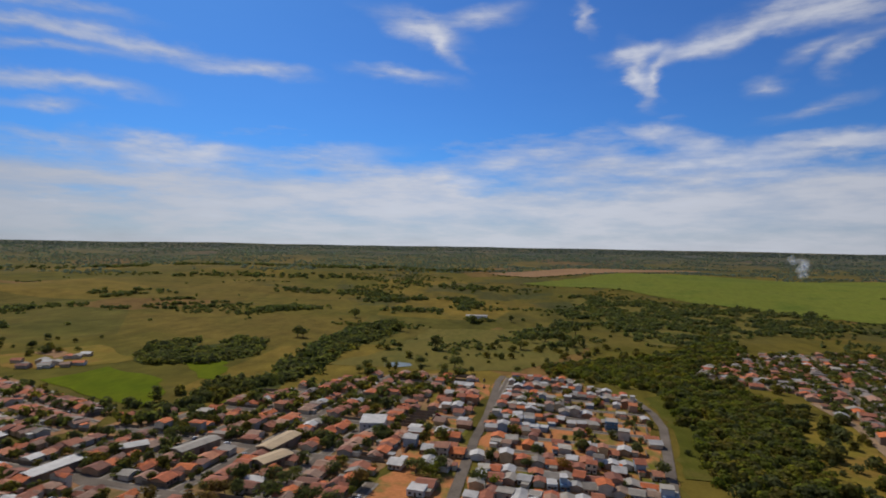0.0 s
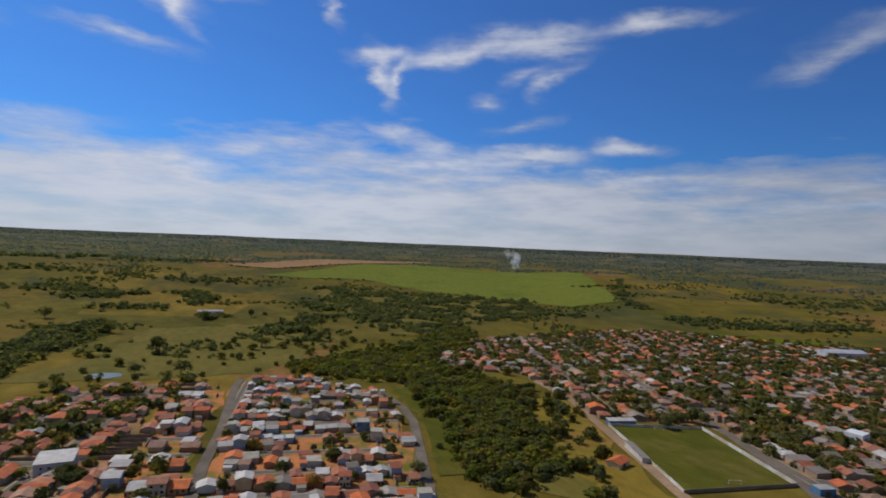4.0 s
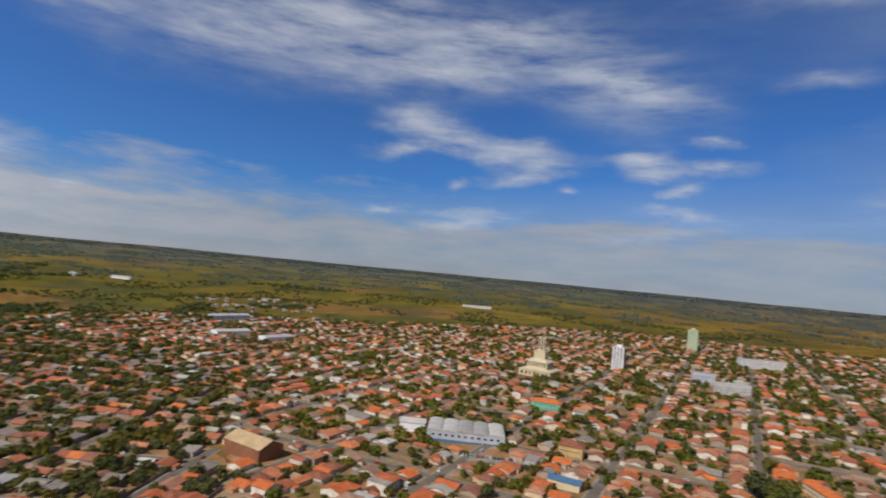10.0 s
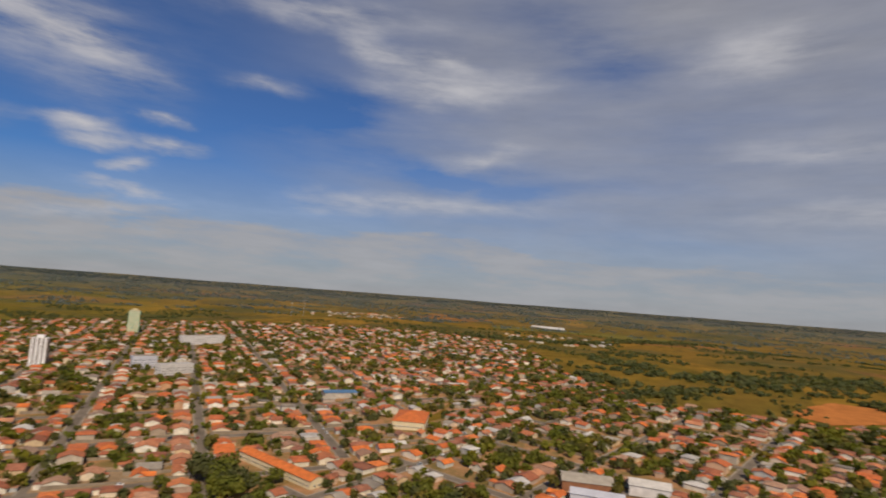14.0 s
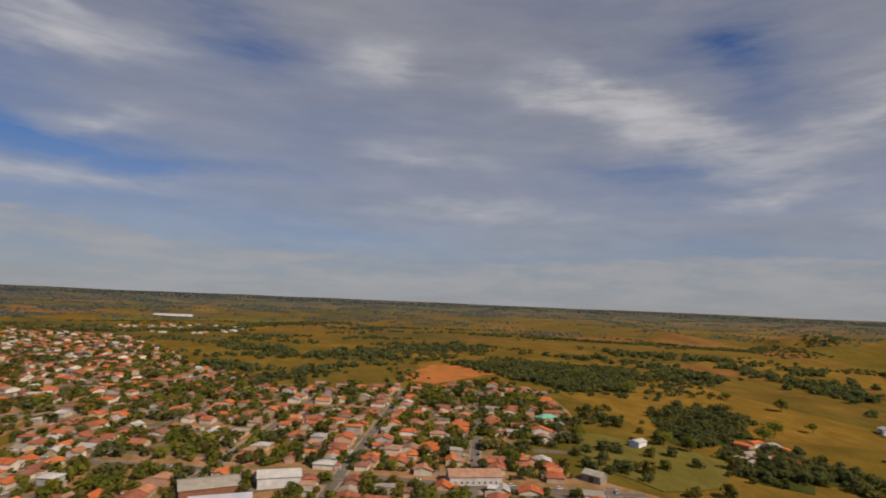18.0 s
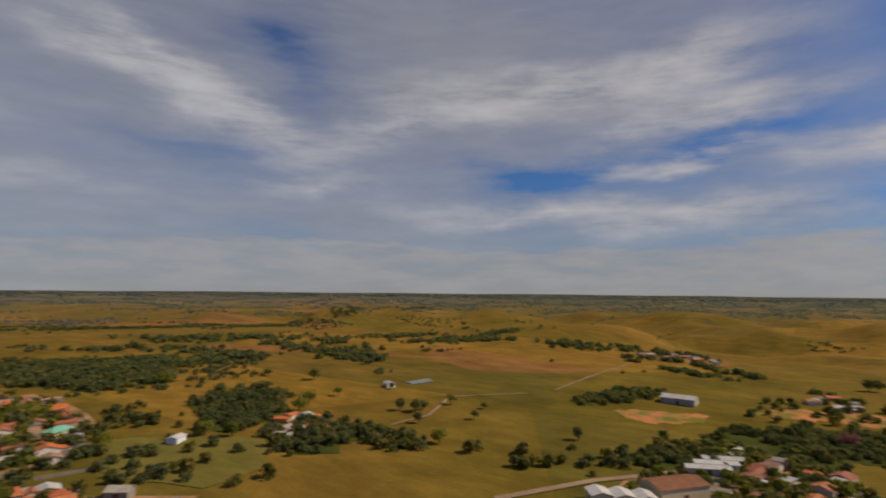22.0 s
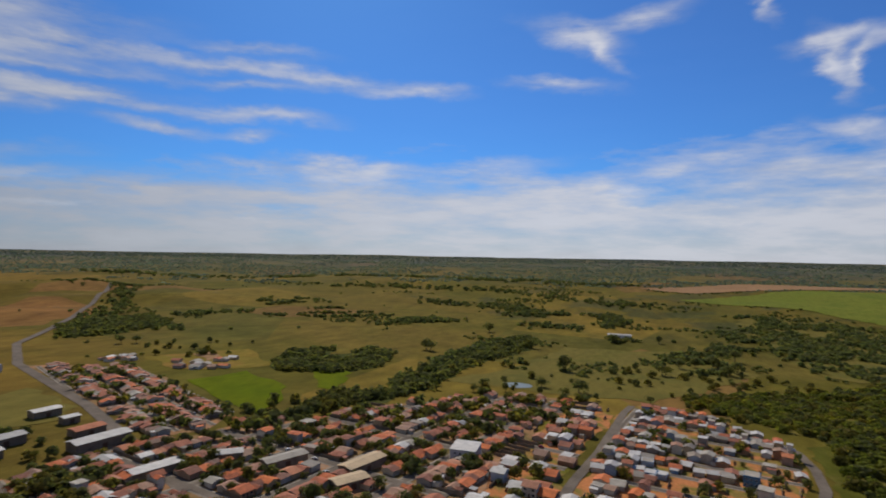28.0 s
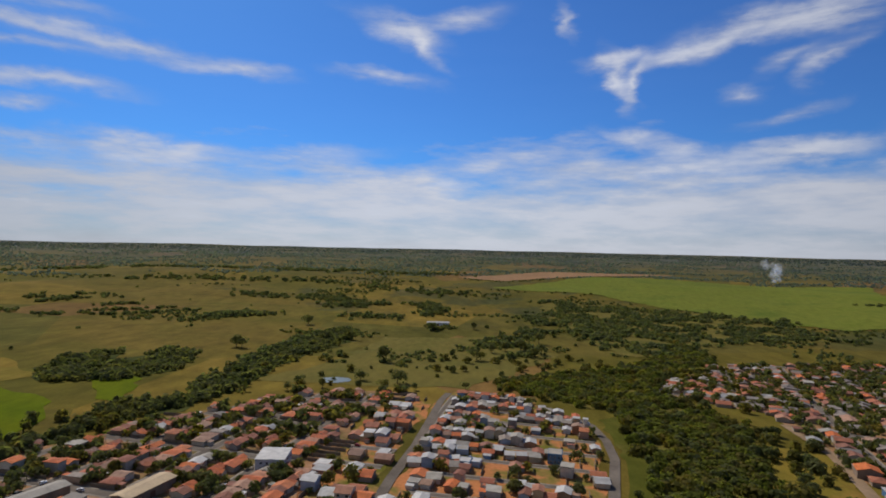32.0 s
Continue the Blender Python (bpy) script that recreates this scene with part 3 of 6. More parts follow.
def quick_mesh(name, verts, quads, material):
    """A large mesh of quads from arrays."""
    me = bpy.data.meshes.new(name)
    n = len(quads)
    me.vertices.add(len(verts))
    me.vertices.foreach_set("co", np.asarray(verts, np.float32).ravel())
    me.loops.add(n * 4)
    me.loops.foreach_set("vertex_index", np.asarray(quads, np.int32).ravel())
    me.polygons.add(n)
    me.polygons.foreach_set("loop_start", np.arange(0, n * 4, 4, dtype=np.int32))
    me.polygons.foreach_set("loop_total", np.full(n, 4, np.int32))
    me.materials.append(material)
    me.update(calc_edges=True)
    return me


def part(name, me, parent, label="", m=None):
    ob = new(name, me)
    ob.parent = parent
    if m is not None:
        ob.matrix_local = m
    return tagged(ob, label) if label else ob


def thing(name, label, category, m, group=""):
    return tagged_at(new(name), label, category, m, group)


def tagged_at(ob, label, category, m, group):
    ob.empty_display_size = 0.5
    ob.matrix_world = m
    return tagged(ob, label, category, group)


def build_ground():
    radii = [0, 60, 120, 180, 240]
    while radii[-1] < 4850:
        radii.append(radii[-1] + max(15, radii[-1] * 0.022))
    spokes = 420
    verts, faces = [], []
    for r in radii:
        for i in range(spokes):
            a = 2 * math.pi * i / spokes
            x, y = MIDX + r * math.sin(a), MIDY + r * math.cos(a)
            verts.append((x, y, land(x, y)))
    for k in range(len(radii) - 1):
        for i in range(spokes):
            j = (i + 1) % spokes
            faces.append((k * spokes + i, k * spokes + j, (k + 1) * spokes + j, (k + 1) * spokes + i) if k else (i, spokes + j, spokes + i))
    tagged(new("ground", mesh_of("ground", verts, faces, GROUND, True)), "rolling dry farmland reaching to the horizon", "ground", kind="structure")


build_ground()


def inside(poly, x, y):
    odd, j = False, len(poly) - 1
    for i in range(len(poly)):
        (xi, yi), (xj, yj) = poly[i], poly[j]
        if (yi > y) != (yj > y) and x < (xj - xi) * (y - yi) / (yj - yi) + xi:
            odd = not odd
        j = i
    return odd


def sheet(name, poly, material, label, category, lift=0.35, cell=16.0, rag=0.35):
    """A field or yard laid on the land, with a ragged border."""
    xs, ys = [p[0] for p in poly], [p[1] for p in poly]
    dist = math.hypot(sum(xs) / len(xs) - MIDX, sum(ys) / len(ys) - MIDY)
    cell = max(cell, dist * 0.012)
    lift += max(0, dist - 800) * 0.0007
    rng = random.Random(len(name) + int(xs[0]))
    bm = bmesh.new()
    ring = []
    for i in range(len(poly)):
        (xa, ya), (xb, yb) = poly[i], poly[(i + 1) % len(poly)]
        n = max(1, int(math.hypot(xb - xa, yb - ya) / cell))
        for k in range(n):
            t = k / n
            j = cell * rag * (1 if k else 0.3)
            ring.append((xa + (xb - xa) * t + rng.uniform(-j, j), ya + (yb - ya) * t + rng.uniform(-j, j)))
    x0, y0 = min(xs) - cell, min(ys) - cell
    nx, ny = int((max(xs) - x0) / cell) + 2, int((max(ys) - y0) / cell) + 2
    for v in ring:
        bm.verts.new((*v, 0))
    bm.verts.ensure_lookup_table()
    bm.faces.new(bm.verts)
    for i in range(1, nx):
        bmesh.ops.bisect_plane(bm, geom=bm.verts[:] + bm.edges[:] + bm.faces[:], plane_co=(x0 + i * cell * 2, 0, 0), plane_no=(1, 0, 0)) if x0 + i * cell * 2 < max(xs) else None
    for i in range(1, ny):
        bmesh.ops.bisect_plane(bm, geom=bm.verts[:] + bm.edges[:] + bm.faces[:], plane_co=(0, y0 + i * cell * 2, 0), plane_no=(0, 1, 0)) if y0 + i * cell * 2 < max(ys) else None
    bmesh.ops.triangulate(bm, faces=bm.faces[:])
    for v in bm.verts:
        v.co.z = land(v.co.x, v.co.y) + lift
    bmesh.ops.recalc_face_normals(bm, faces=bm.faces[:])
    if sum(f.normal.z for f in bm.faces) < 0:
        bmesh.ops.reverse_faces(bm, faces=bm.faces[:])
    me = bpy.data.meshes.new(name)
    bm.to_mesh(me)
    bm.free()
    me.materials.append(material)
    return tagged(new(name, me), label, category, kind="structure")


def lane(name, pts, width, material, label="", lift=0.5, parent=None):
    """A road along a line of points, following the land."""
    path = []
    for (xa, ya), (xb, yb) in zip(pts, pts[1:]):
        n = max(1, int(math.hypot(xb - xa, yb - ya) / 14))
        path += [(xa + (xb - xa) * k / n, ya + (yb - ya) * k / n) for k in range(n)]
    path.append(pts[-1])
    verts, faces = [], []
    for i, (x, y) in enumerate(path):
        xa, ya = path[max(0, i - 1)]
        xb, yb = path[min(len(path) - 1, i + 1)]
        d = math.hypot(xb - xa, yb - ya) or 1
        px, py = -(yb - ya) / d * width / 2, (xb - xa) / d * width / 2
        far = max(0, math.hypot(x, y) - 800) * 0.0015
        verts += [(x + px, y + py, land(x, y) + lift + far), (x - px, y - py, land(x, y) + lift + far)]
        if i:
            faces.append((2 * i - 2, 2 * i - 1, 2 * i + 1, 2 * i))
    me = mesh_of(name, verts, [f[::-1] for f in faces], material)
    flip = me.polygons[0].normal.z < 0
    if flip:
        me.flip_normals()
    ob = new(name, me)
    if parent:
        ob.parent = parent
        return ob
    return tagged(ob, label, "road", kind="structure")


# ---- districts: borders of the built-up land ----
SUBDIVISION = [(-2, 574), (15, 616), (65, 616), (101, 551), (120, 536), (121, 457), (107, 386), (88, 262), (-18, 262), (-8, 442)]
NEW_LOTS = [(-62, 262), (-27, 262), (-19, 442), (-10, 560), (-30, 590), (-60, 500)]
OLD = [(-318, 292), (-274, 315), (-264, 373), (-224, 408), (-191, 492), (-129, 576), (-36, 600), (-36, 592), (-64, 500), (-66, 225), (-254, 190)]
STRIP = [(-600, 424), (-505, 488), (-359, 425), (-285, 392), (-272, 351), (-290, 318), (-409, 360)]
NORTHEAST = [(225, 690), (350, 846), (641, 905), (782, 860), (910, 690), (1052, 584), (960, 330), (700, 170), (400, 130), (330, 118), (300, 200), (310, 262), (352, 389), (299, 412), (278, 425), (290, 515), (303, 594), (220, 657)]
CENTRE = [(310, 112), (400, 126), (700, 165), (965, 325), (1073, 600), (1250, 420), (1300, 100), (1330, -300), (1330, -800), (1150, -1080), (760, -1290), (450, -1190), (255, -820), (300, -450), (262, -330), (300, -215), (300, 0)]
SOUTH = [(296, -450), (258, -775), (121, -620), (-6, -600), (-60, -585), (-128, -640), (-168, -551), (-140, -429), (-66, -335), (-120, -262), (-60, -225), (240, -170), (297, -150), (297, -215), (259, -330)]
WEST = [(-325, -58), (-417, -31), (-395, 36), (-347, 54), (-335, 110), (-322, 220), (-288, 228), (-282, 279), (-251, 272), (-225, 255), (-205, 60), (-225, -60), (-262, -80)]
for border in (SUBDIVISION, NEW_LOTS):
    sheet("yard_ground", border, LOTS, "red earth and dry grass between the new houses", "ground", 0.2)
for border in (OLD, STRIP, NORTHEAST, CENTRE, SOUTH, WEST):
    sheet("yard_ground", border, YARD, "earth, grass and paving between town houses", "ground", 0.2, 30)

# ---- fields, ponds, bare earth ----
sheet("pasture", [(-412, 462), (-400, 535), (-328, 505), (-285, 450), (-272, 400), (-300, 410), (-378, 445)], GRASS_BRIGHT, "bright green pasture beside the row houses", "field", 0.4)
sheet("pasture", [(-340, 575), (-338, 640), (-276, 545), (-262, 490)], GRASS_BRIGHT, "bright green pasture between woods", "field", 0.4)
sheet("pasture", [(-222, 424), (-215, 467), (-197, 469), (-200, 419)], GRASS_BRIGHT, "small green meadow by the houses", "field", 0.4)
sheet("cane_field", [(65, 1788), (452, 2125), (1253, 1914), (920, 1239), (750, 1204), (581, 1353), (354, 1670)], GRASS_CROP, "large green sugar cane field", "field", 0.6)
sheet("stubble_field", [(-58, 2106), (275, 2460), (854, 2430), (457, 2155), (109, 1977)], STUBBLE, "harvested brown field beyond the cane", "field", 0.6)
sheet("bare_earth", [(-23, -653), (-87, -766), (-157, -761), (-221, -728), (-126, -663), (-56, -611)], RED_DIRT, "bare red earth on a hilltop", "earth", 0.5)
sheet("bare_earth", [(-607, 39), (-609, 100), (-549, 63), (-539, 6), (-537, -31), (-585, -12)], LOTS, "bare red earth by the trees", "earth", 0.3, 10, 1.0)
sheet("bare_earth", [(-616, 337), (-552, 368), (-523, 337), (-532, 310)], LOTS, "bare orange earth in the grass", "earth", 0.3, 10, 1.0)
sheet("bare_earth", [(-482, 251), (-480, 275), (-450, 272), (-445, 240)], PALE_DIRT, "sandy patch beside a lone house", "earth", 0.4)
sheet("pasture", [(-465, 286), (-496, 364), (-403, 345), (-377, 321), (-393, 243)], GRASS_LAWN, "yellow-green rough pasture by the highway", "field", 0.35)
sheet("bare_earth", [(-552, 532), (-500, 651), (-399, 578), (-420, 535), (-469, 500)], GRASS_DRY, "dusty graded lots in the pasture", "earth", 0.3)
sheet("bare_earth", [(-489, -110), (-506, -72), (-470, -64), (-450, -93), (-441, -123), (-460, -138)], LOTS, "red earth yard by the barn", "earth", 0.3, 10, 1.0)
sheet("pasture", [(-138, -398), (-199, -339), (-211, -310), (-170, -268), (-128, -268), (-102, -343)], GRASS_LAWN, "olive green pasture below the houses", "field", 0.4)
sheet("pasture", [(-190, 612), (-150, 740), (-120, 960), (60, 1010), (150, 880), (60, 700), (20, 632), (-60, 622)], GRASS_LAWN, "olive pasture below the farm pond", "field", 0.3, 24)
sheet("pasture", [(838, 843), (957, 725), (869, 685), (797, 790)], GRASS_BRIGHT, "bright green field behind the town", "field", 0.5)
sheet("bare_earth", [(-523, 580), (-521, 605), (-492, 592), (-478, 553)], STUBBLE, "brown gravel yard in the pasture", "earth", 0.5)
sheet("bare_earth", [(360, 146), (414, 140), (418, 108), (380, 100), (345, 112)], PALE_DIRT, "sandy yard beside the brick hall", "earth", 0.5)
sheet("bare_earth", [(555, 207), (628, 186), (541, 150), (505, 180)], PALE_DIRT, "empty sandy lot between houses", "earth", 0.5)
sheet("bare_earth", [(434, -112), (423, -157), (380, -201), (352, -160), (371, -121)], PALE_DIRT, "sandy lot below the ochre building", "earth", 0.5)
sheet("cane_field", [(756, -1915), (608, -1712), (123, -1910), (109, -2214), (480, -2180)], GRASS_LAWN, "yellow-green field behind the town", "field", 0.6)
sheet("parking_yard", [(442, -16), (417, -66), (404, -60), (428, -10)], PAVING, "concrete parking yard beside the factory", "yard", 0.5, 12, 0.05)
sheet("pasture", [(134, 540), (156, 560), (154, 455), (126, 335), (108, 335), (128, 420), (134, 480)], GRASS_PITCH, "green meadow between the curved street and the creek wood", "field", 0.4, 10, 0.3)
sheet("dry_yard", [(178, 262), (212, 262), (258, 398), (280, 480), (240, 492), (200, 370)], GRASS_DRY, "dry brown yard between the creek wood and the dusty street", "field", 0.35, 12, 0.5)
sheet("pond", [(-134, 641), (-120, 652), (-106, 650), (-101, 632), (-112, 622), (-129, 622)], POND, "small green farm pond", "pond", 0.5, 8)
sheet("pond", [(-443, -367), (-478, -359), (-466, -345), (-437, -352)], POND, "shallow pond in dry pasture", "pond", 0.6, 8)

# ---- roads outside the street grids ----
lane("road", [(-26, 230), (-16, 380), (-9, 442), (-1, 574), (4, 606)], 6.5, ASPHALT, "straight asphalt street beside the new houses")
lane("road", [(75, 230), (112, 385), (125, 440), (128, 480), (125, 520), (112, 545)], 6.5, ASPHALT, "curved asphalt street round the new houses")
lane("road", [(-200, 262), (-250, 285), (-400, 351), (-613, 425), (-745, 502), (-929, 700), (-1443, 1192)], 9.5, ASPHALT, "asphalt highway leading out of town")
lane("road", [(215, 240), (227, 281), (261, 394), (288, 481), (296, 560)], 8, PALE_DIRT, "dusty street beside the football pitch")
lane("road", [(295, 248), (310, 275), (371, 413), (400, 480)], 8, ASPHALT, "asphalt street along the white pitch wall")
lane("dirt_road", [(-296, -268), (-340, -262), (-415, -287), (-480, -234)], 3, PALE_DIRT, "dusty dirt track across pasture")
lane("dirt_road", [(-517, -217), (-640, -215), (-772, -207)], 3, PALE_DIRT, "dusty dirt track over a dry field")
lane("dirt_road", [(-215, -130), (-276, -95), (-330, -52), (-420, -20)], 6, PALE_DIRT, "dusty road along the trees")
lane("road", [(120, -300), (52, -315), (-20, -289), (-110, -250)], 10, ASPHALT, "asphalt avenue at the edge of town")

# ---- houses ----
rnd = random.Random(7)
KEEP_OFF = []   # (x, y, radius) kept clear of houses
PITCH = [(270, 402), (338, 378), (304, 274), (230, 282)]


def box(x0, y0, z0, x1, y1, z1):
    v = [(x0, y0, z0), (x1, y0, z0), (x1, y1, z0), (x0, y1, z0), (x0, y0, z1), (x1, y0, z1), (x1, y1, z1), (x0, y1, z1)]
    return v, [(0, 3, 2, 1), (4, 5, 6, 7), (0, 1, 5, 4), (1, 2, 6, 5), (2, 3, 7, 6), (3, 0, 4, 7)]


def joined(*shapes):
    verts, faces = [], []
    for v, f in shapes:
        k = len(verts)
        verts += v
        faces += [tuple(i + k for i in q) for q in f]
    return verts, faces


def gable_body(w, d, h, rise):
    """Walls up to the ridge."""
    a, b = w / 2, d / 2
    v = [(-a, -b, -1), (a, -b, -1), (a, b, -1), (-a, b, -1), (-a, -b, h), (a, -b, h), (a, b, h), (-a, b, h), (-a, 0, h + rise), (a, 0, h + rise)]
    return v, [(0, 1, 5, 4), (2, 3, 7, 6), (1, 2, 6, 9, 5), (3, 0, 4, 8, 7)]


def gable_roof(w, d, h, rise, over=0.6, thick=0.18):
    a, b = w / 2 + over, d / 2 + over
    drop = rise * over / (d / 2)
    lo, hi = h - drop + 0.06, h + rise + 0.06
    v = [(-a, -b, lo), (a, -b, lo), (a, 0, hi), (-a, 0, hi), (-a, b, lo), (a, b, lo)]
    v += [(x, y, z + thick) for x, y, z in v]
    return v, [(0, 3, 2, 1), (3, 4, 5, 2), (6, 7, 8, 9), (9, 8, 11, 10), (0, 1, 7, 6), (4, 10, 11, 5), (1, 2, 8, 7), (2, 5, 11, 8), (0, 6, 9, 3), (3, 9, 10, 4)]


def hip_roof(w, d, h, rise, over=0.6, thick=0.18):
    a, b = w / 2 + over, d / 2 + over
    s = max(0.3, a - b)
    v = [(-a, -b, h), (a, -b, h), (a, b, h), (-a, b, h), (-a, -b, h + thick), (a, -b, h + thick), (a, b, h + thick), (-a, b, h + thick), (-s, 0, h + rise), (s, 0, h + rise)]
    return v, [(0, 3, 2, 1), (0, 1, 5, 4), (1, 2, 6, 5), (2, 3, 7, 6), (3, 0, 4, 7), (4, 5, 9, 8), (5, 6, 9), (6, 7, 8, 9), (7, 4, 8)]


def shed_roof(w, d, h, rise, over=0.4, thick=0.15):
    a, b = w / 2 + over, d / 2 + over
    v = [(-a, -b, h), (a, -b, h), (a, b, h + rise), (-a, b, h + rise)]
    v += [(x, y, z + thick) for x, y, z in v]
    return v, [(0, 3, 2, 1), (4, 5, 6, 7), (0, 1, 5, 4), (1, 2, 6, 5), (2, 3, 7, 6), (3, 0, 4, 7)]


def shifted(shape, dx, dy, dz=0.0):
    return [(x + dx, y + dy, z + dz) for x, y, z in shape[0]], shape[1]


def quarter(shape):
    return [(-y, x, z) for x, y, z in shape[0]], shape[1]


def house_shape(w, d, kind, tall):
    """Walls and roof of one house, in its own frame, the front towards -y."""
    h = 2.9 if tall == 1 else 5.7
    if kind == "flat":
        walls = [box(-w / 2, -d / 2, -1, w / 2, d / 2, h + 0.5)]
        roof = [box(-w / 2 + 0.25, -d / 2 + 0.25, h + 0.3, w / 2 - 0.25, d / 2 - 0.25, h + 0.505)]
        if tall == 2:
            walls = [box(-w / 2, -d / 2, -1, w / 2, d / 2, 3.2), box(-w / 2, -d * 0.2, 3.2, w * 0.25, d / 2, 6.3)]
            roof = [box(-w / 2 - 0.3, -d * 0.2 - 0.3, 6.3, w * 0.25 + 0.3, d / 2 + 0.3, 6.55), box(w * 0.25 + 0.02, -d / 2 - 0.3, 3.2, w / 2 + 0.3, d / 2, 3.4)]
        return joined(*walls), joined(*roof)
    if kind == "hip":
        return box(-w / 2, -d / 2, -1, w / 2, d / 2, h), hip_roof(w, d, h, min(w, d) * 0.19)
    if kind == "shed":
        return box(-w / 2, -d / 2, -1, w / 2, d / 2, h + 0.25), shed_roof(w, d, h + 0.3, 0.5)
    if kind == "ell":
        wing = quarter(gable_body(d * 0.62, w * 0.5, h, w * 0.12))
        wing_roof = quarter(gable_roof(d * 0.62, w * 0.5, h, w * 0.12))
        main, roof = gable_body(w, d * 0.62, h, d * 0.15), gable_roof(w, d * 0.62, h, d * 0.15)
        return joined(shifted(main, 0, d * 0.19), shifted(wing, -w * 0.22, -d * 0.2)), joined(shifted(roof, 0, d * 0.19), shifted(wing_roof, -w * 0.22, -d * 0.2, 0.01))
    return gable_body(w, d, h, d * 0.155), gable_roof(w, d, h, d * 0.155)


LOOKS = {  # roof material, words for it
    "warm": (CLAY_WARM, "orange clay tile roof"), "brown": (CLAY_BROWN, "weathered brown clay tile roof"),
    "cement": (CEMENT, "grey fibre cement roof"), "sheet": (SHEET, "pale metal roof"), "aged": (CEMENT_OLD, "dark aged fibre cement roof")}
houses, yard_trees, lot_walls = [], [], []


def plan_house(x, y, turn, w, d, kind, look_, tall, wall):
    if math.hypot(x - 45, y - 50) < 207 or inside(PITCH, x, y):
        return False
    if any((x - a) ** 2 + (y - b) ** 2 < r * r for a, b, r in KEEP_OFF):
        return False
    houses.append((math.hypot(x - 45, y - 50), x, y, turn, w, d, kind, look_, tall, wall))
    return True


def pick(weights):
    k = rnd.random() * sum(weights.values())
    for name, w in weights.items():
        k -= w
        if k <= 0:
            return name
    return name


def district(border, turn, du, dv, u0, v0, roofs, shapes, lot=(9.5, 13), fill=0.93, two=0.08, green=0.5, street=8.0, wall=WALL, turned=0.3, deep=(8, 14), gap=(4, 9), skew=3.0):
    ca, sa = math.cos(radians(turn)), math.sin(radians(turn))
    uv = [(x * ca + y * sa, -x * sa + y * ca) for x, y in border]
    ua, ub, va, vb = min(p[0] for p in uv), max(p[0] for p in uv), min(p[1] for p in uv), max(p[1] for p in uv)

    def at(u, v):
        return u * ca - v * sa, u * sa + v * ca

    def streets(k0, dk, ka, kb, other_a, other_b, along_u):
        k = k0 + math.ceil((ka - k0) / dk) * dk
        while k < kb:
            run = []
            s = other_a
            while s < other_b + 12:
                p = at(s, k) if along_u else at(k, s)
                ok = inside(border, *p) and math.hypot(p[0] - 45, p[1] - 50) > 190
                if ok:
                    run.append(p)
                if (not ok or s + 12 >= other_b + 12) and run:
                    if len(run) > 3:
                        lane("street", [run[0], run[-1]], street + 3.0, PAVING, "concrete pavements along a street", 0.42)
                        lane("street", [run[0], run[-1]], street, ASPHALT, "grey asphalt street between houses", 0.55 if along_u else 0.58)
                    run = []
                s += 12
            k += dk

    streets(v0, dv, va, vb, ua, ub, True)
    streets(u0, du, ua, ub, va, vb, False)
    edge = street / 2 + 2.2
    v = v0 + math.floor((va - v0) / dv) * dv
    while v < vb:
        u = u0 + math.floor((ua - u0) / du) * du
        while u < ub:
            for side in (0, 1):
                s = u + edge + 0.5
                while s < u + du - edge - 7:
                    lw = min(rnd.uniform(*lot), u + du - edge - s)
                    depth = (dv - 2 * edge) / 2
                    used = 0.0
                    row = 0
                    while used < depth - 7:
                        d = min(rnd.uniform(*deep), depth - used - 0.5)
                        back = used + rnd.uniform(1.5, 4) + d / 2
                        cv = v + edge + back if side == 0 else v + dv - edge - back
                        p = at(s + lw / 2, cv)
                        used += d + rnd.uniform(*gap)
                        row += 1
                        if not inside(border, *p):
                            continue
                        patch = noise.noise((p[0] * 0.013, p[1] * 0.013, 5.5))
                        crowd = fill * (0.35 if patch < -0.3 else 0.8 if patch < -0.15 else 1.0)
                        if rnd.random() < (crowd if row == 1 else crowd * 0.62):
                            kind, look_ = pick(shapes), pick(roofs)
                            if look_ in ("warm", "brown") and kind in ("flat", "shed"):
                                kind = "gable"
                            if look_ in ("cement", "aged") and kind in ("hip", "ell"):
                                kind = "shed"
                            tall = 2 if rnd.random() < two else 1
                            w = max(5.0, lw - rnd.uniform(0.3, 1.9))
                            quarter_turn = rnd.random() < turned and kind in ("gable", "shed")
                            ww, dd = (d, w) if quarter_turn else (w, d)
                            plan_house(*p, turn + (0 if side == 0 else 180) + (90 if quarter_turn else 0) + rnd.uniform(-skew, skew), ww, dd, kind, look_, tall, wall)
                        elif rnd.random() < min(0.8, green):
                            yard_trees.append((*p, rnd.uniform(5, 10)))
                            if patch < -0.15 and green > 1:
                                yard_trees.append((p[0] + rnd.uniform(-6, 6), p[1] + rnd.uniform(-6, 6), rnd.uniform(6, 12)))
                        for _ in range(int(green + rnd.random())):
                            q = at(s + rnd.uniform(1, lw - 1), cv + rnd.choice((-1, 1)) * (d / 2 + rnd.uniform(1.5, 4)))
                            if inside(border, *q):
                                yard_trees.append((*q, rnd.uniform(4, 11)))
                    if inside(border, *at(s, v + dv / 2)):
                        lot_walls.append((at(s, v + edge + 1 if side == 0 else v + dv / 2 + 0.3), at(s, v + dv / 2 - 0.3 if side == 0 else v + dv - edge - 1)))
                    s += lw
            u += du
        v += dv

# ---- large buildings ----


def stand(x, y, turn, sink=0.0):
    return pose(x, y, land(x, y) + 0.4 - sink, 0, 0, turn)


def slab(name, shape, material, parent, label=""):
    return part(name, mesh_of(name, *shape, material), parent, label)


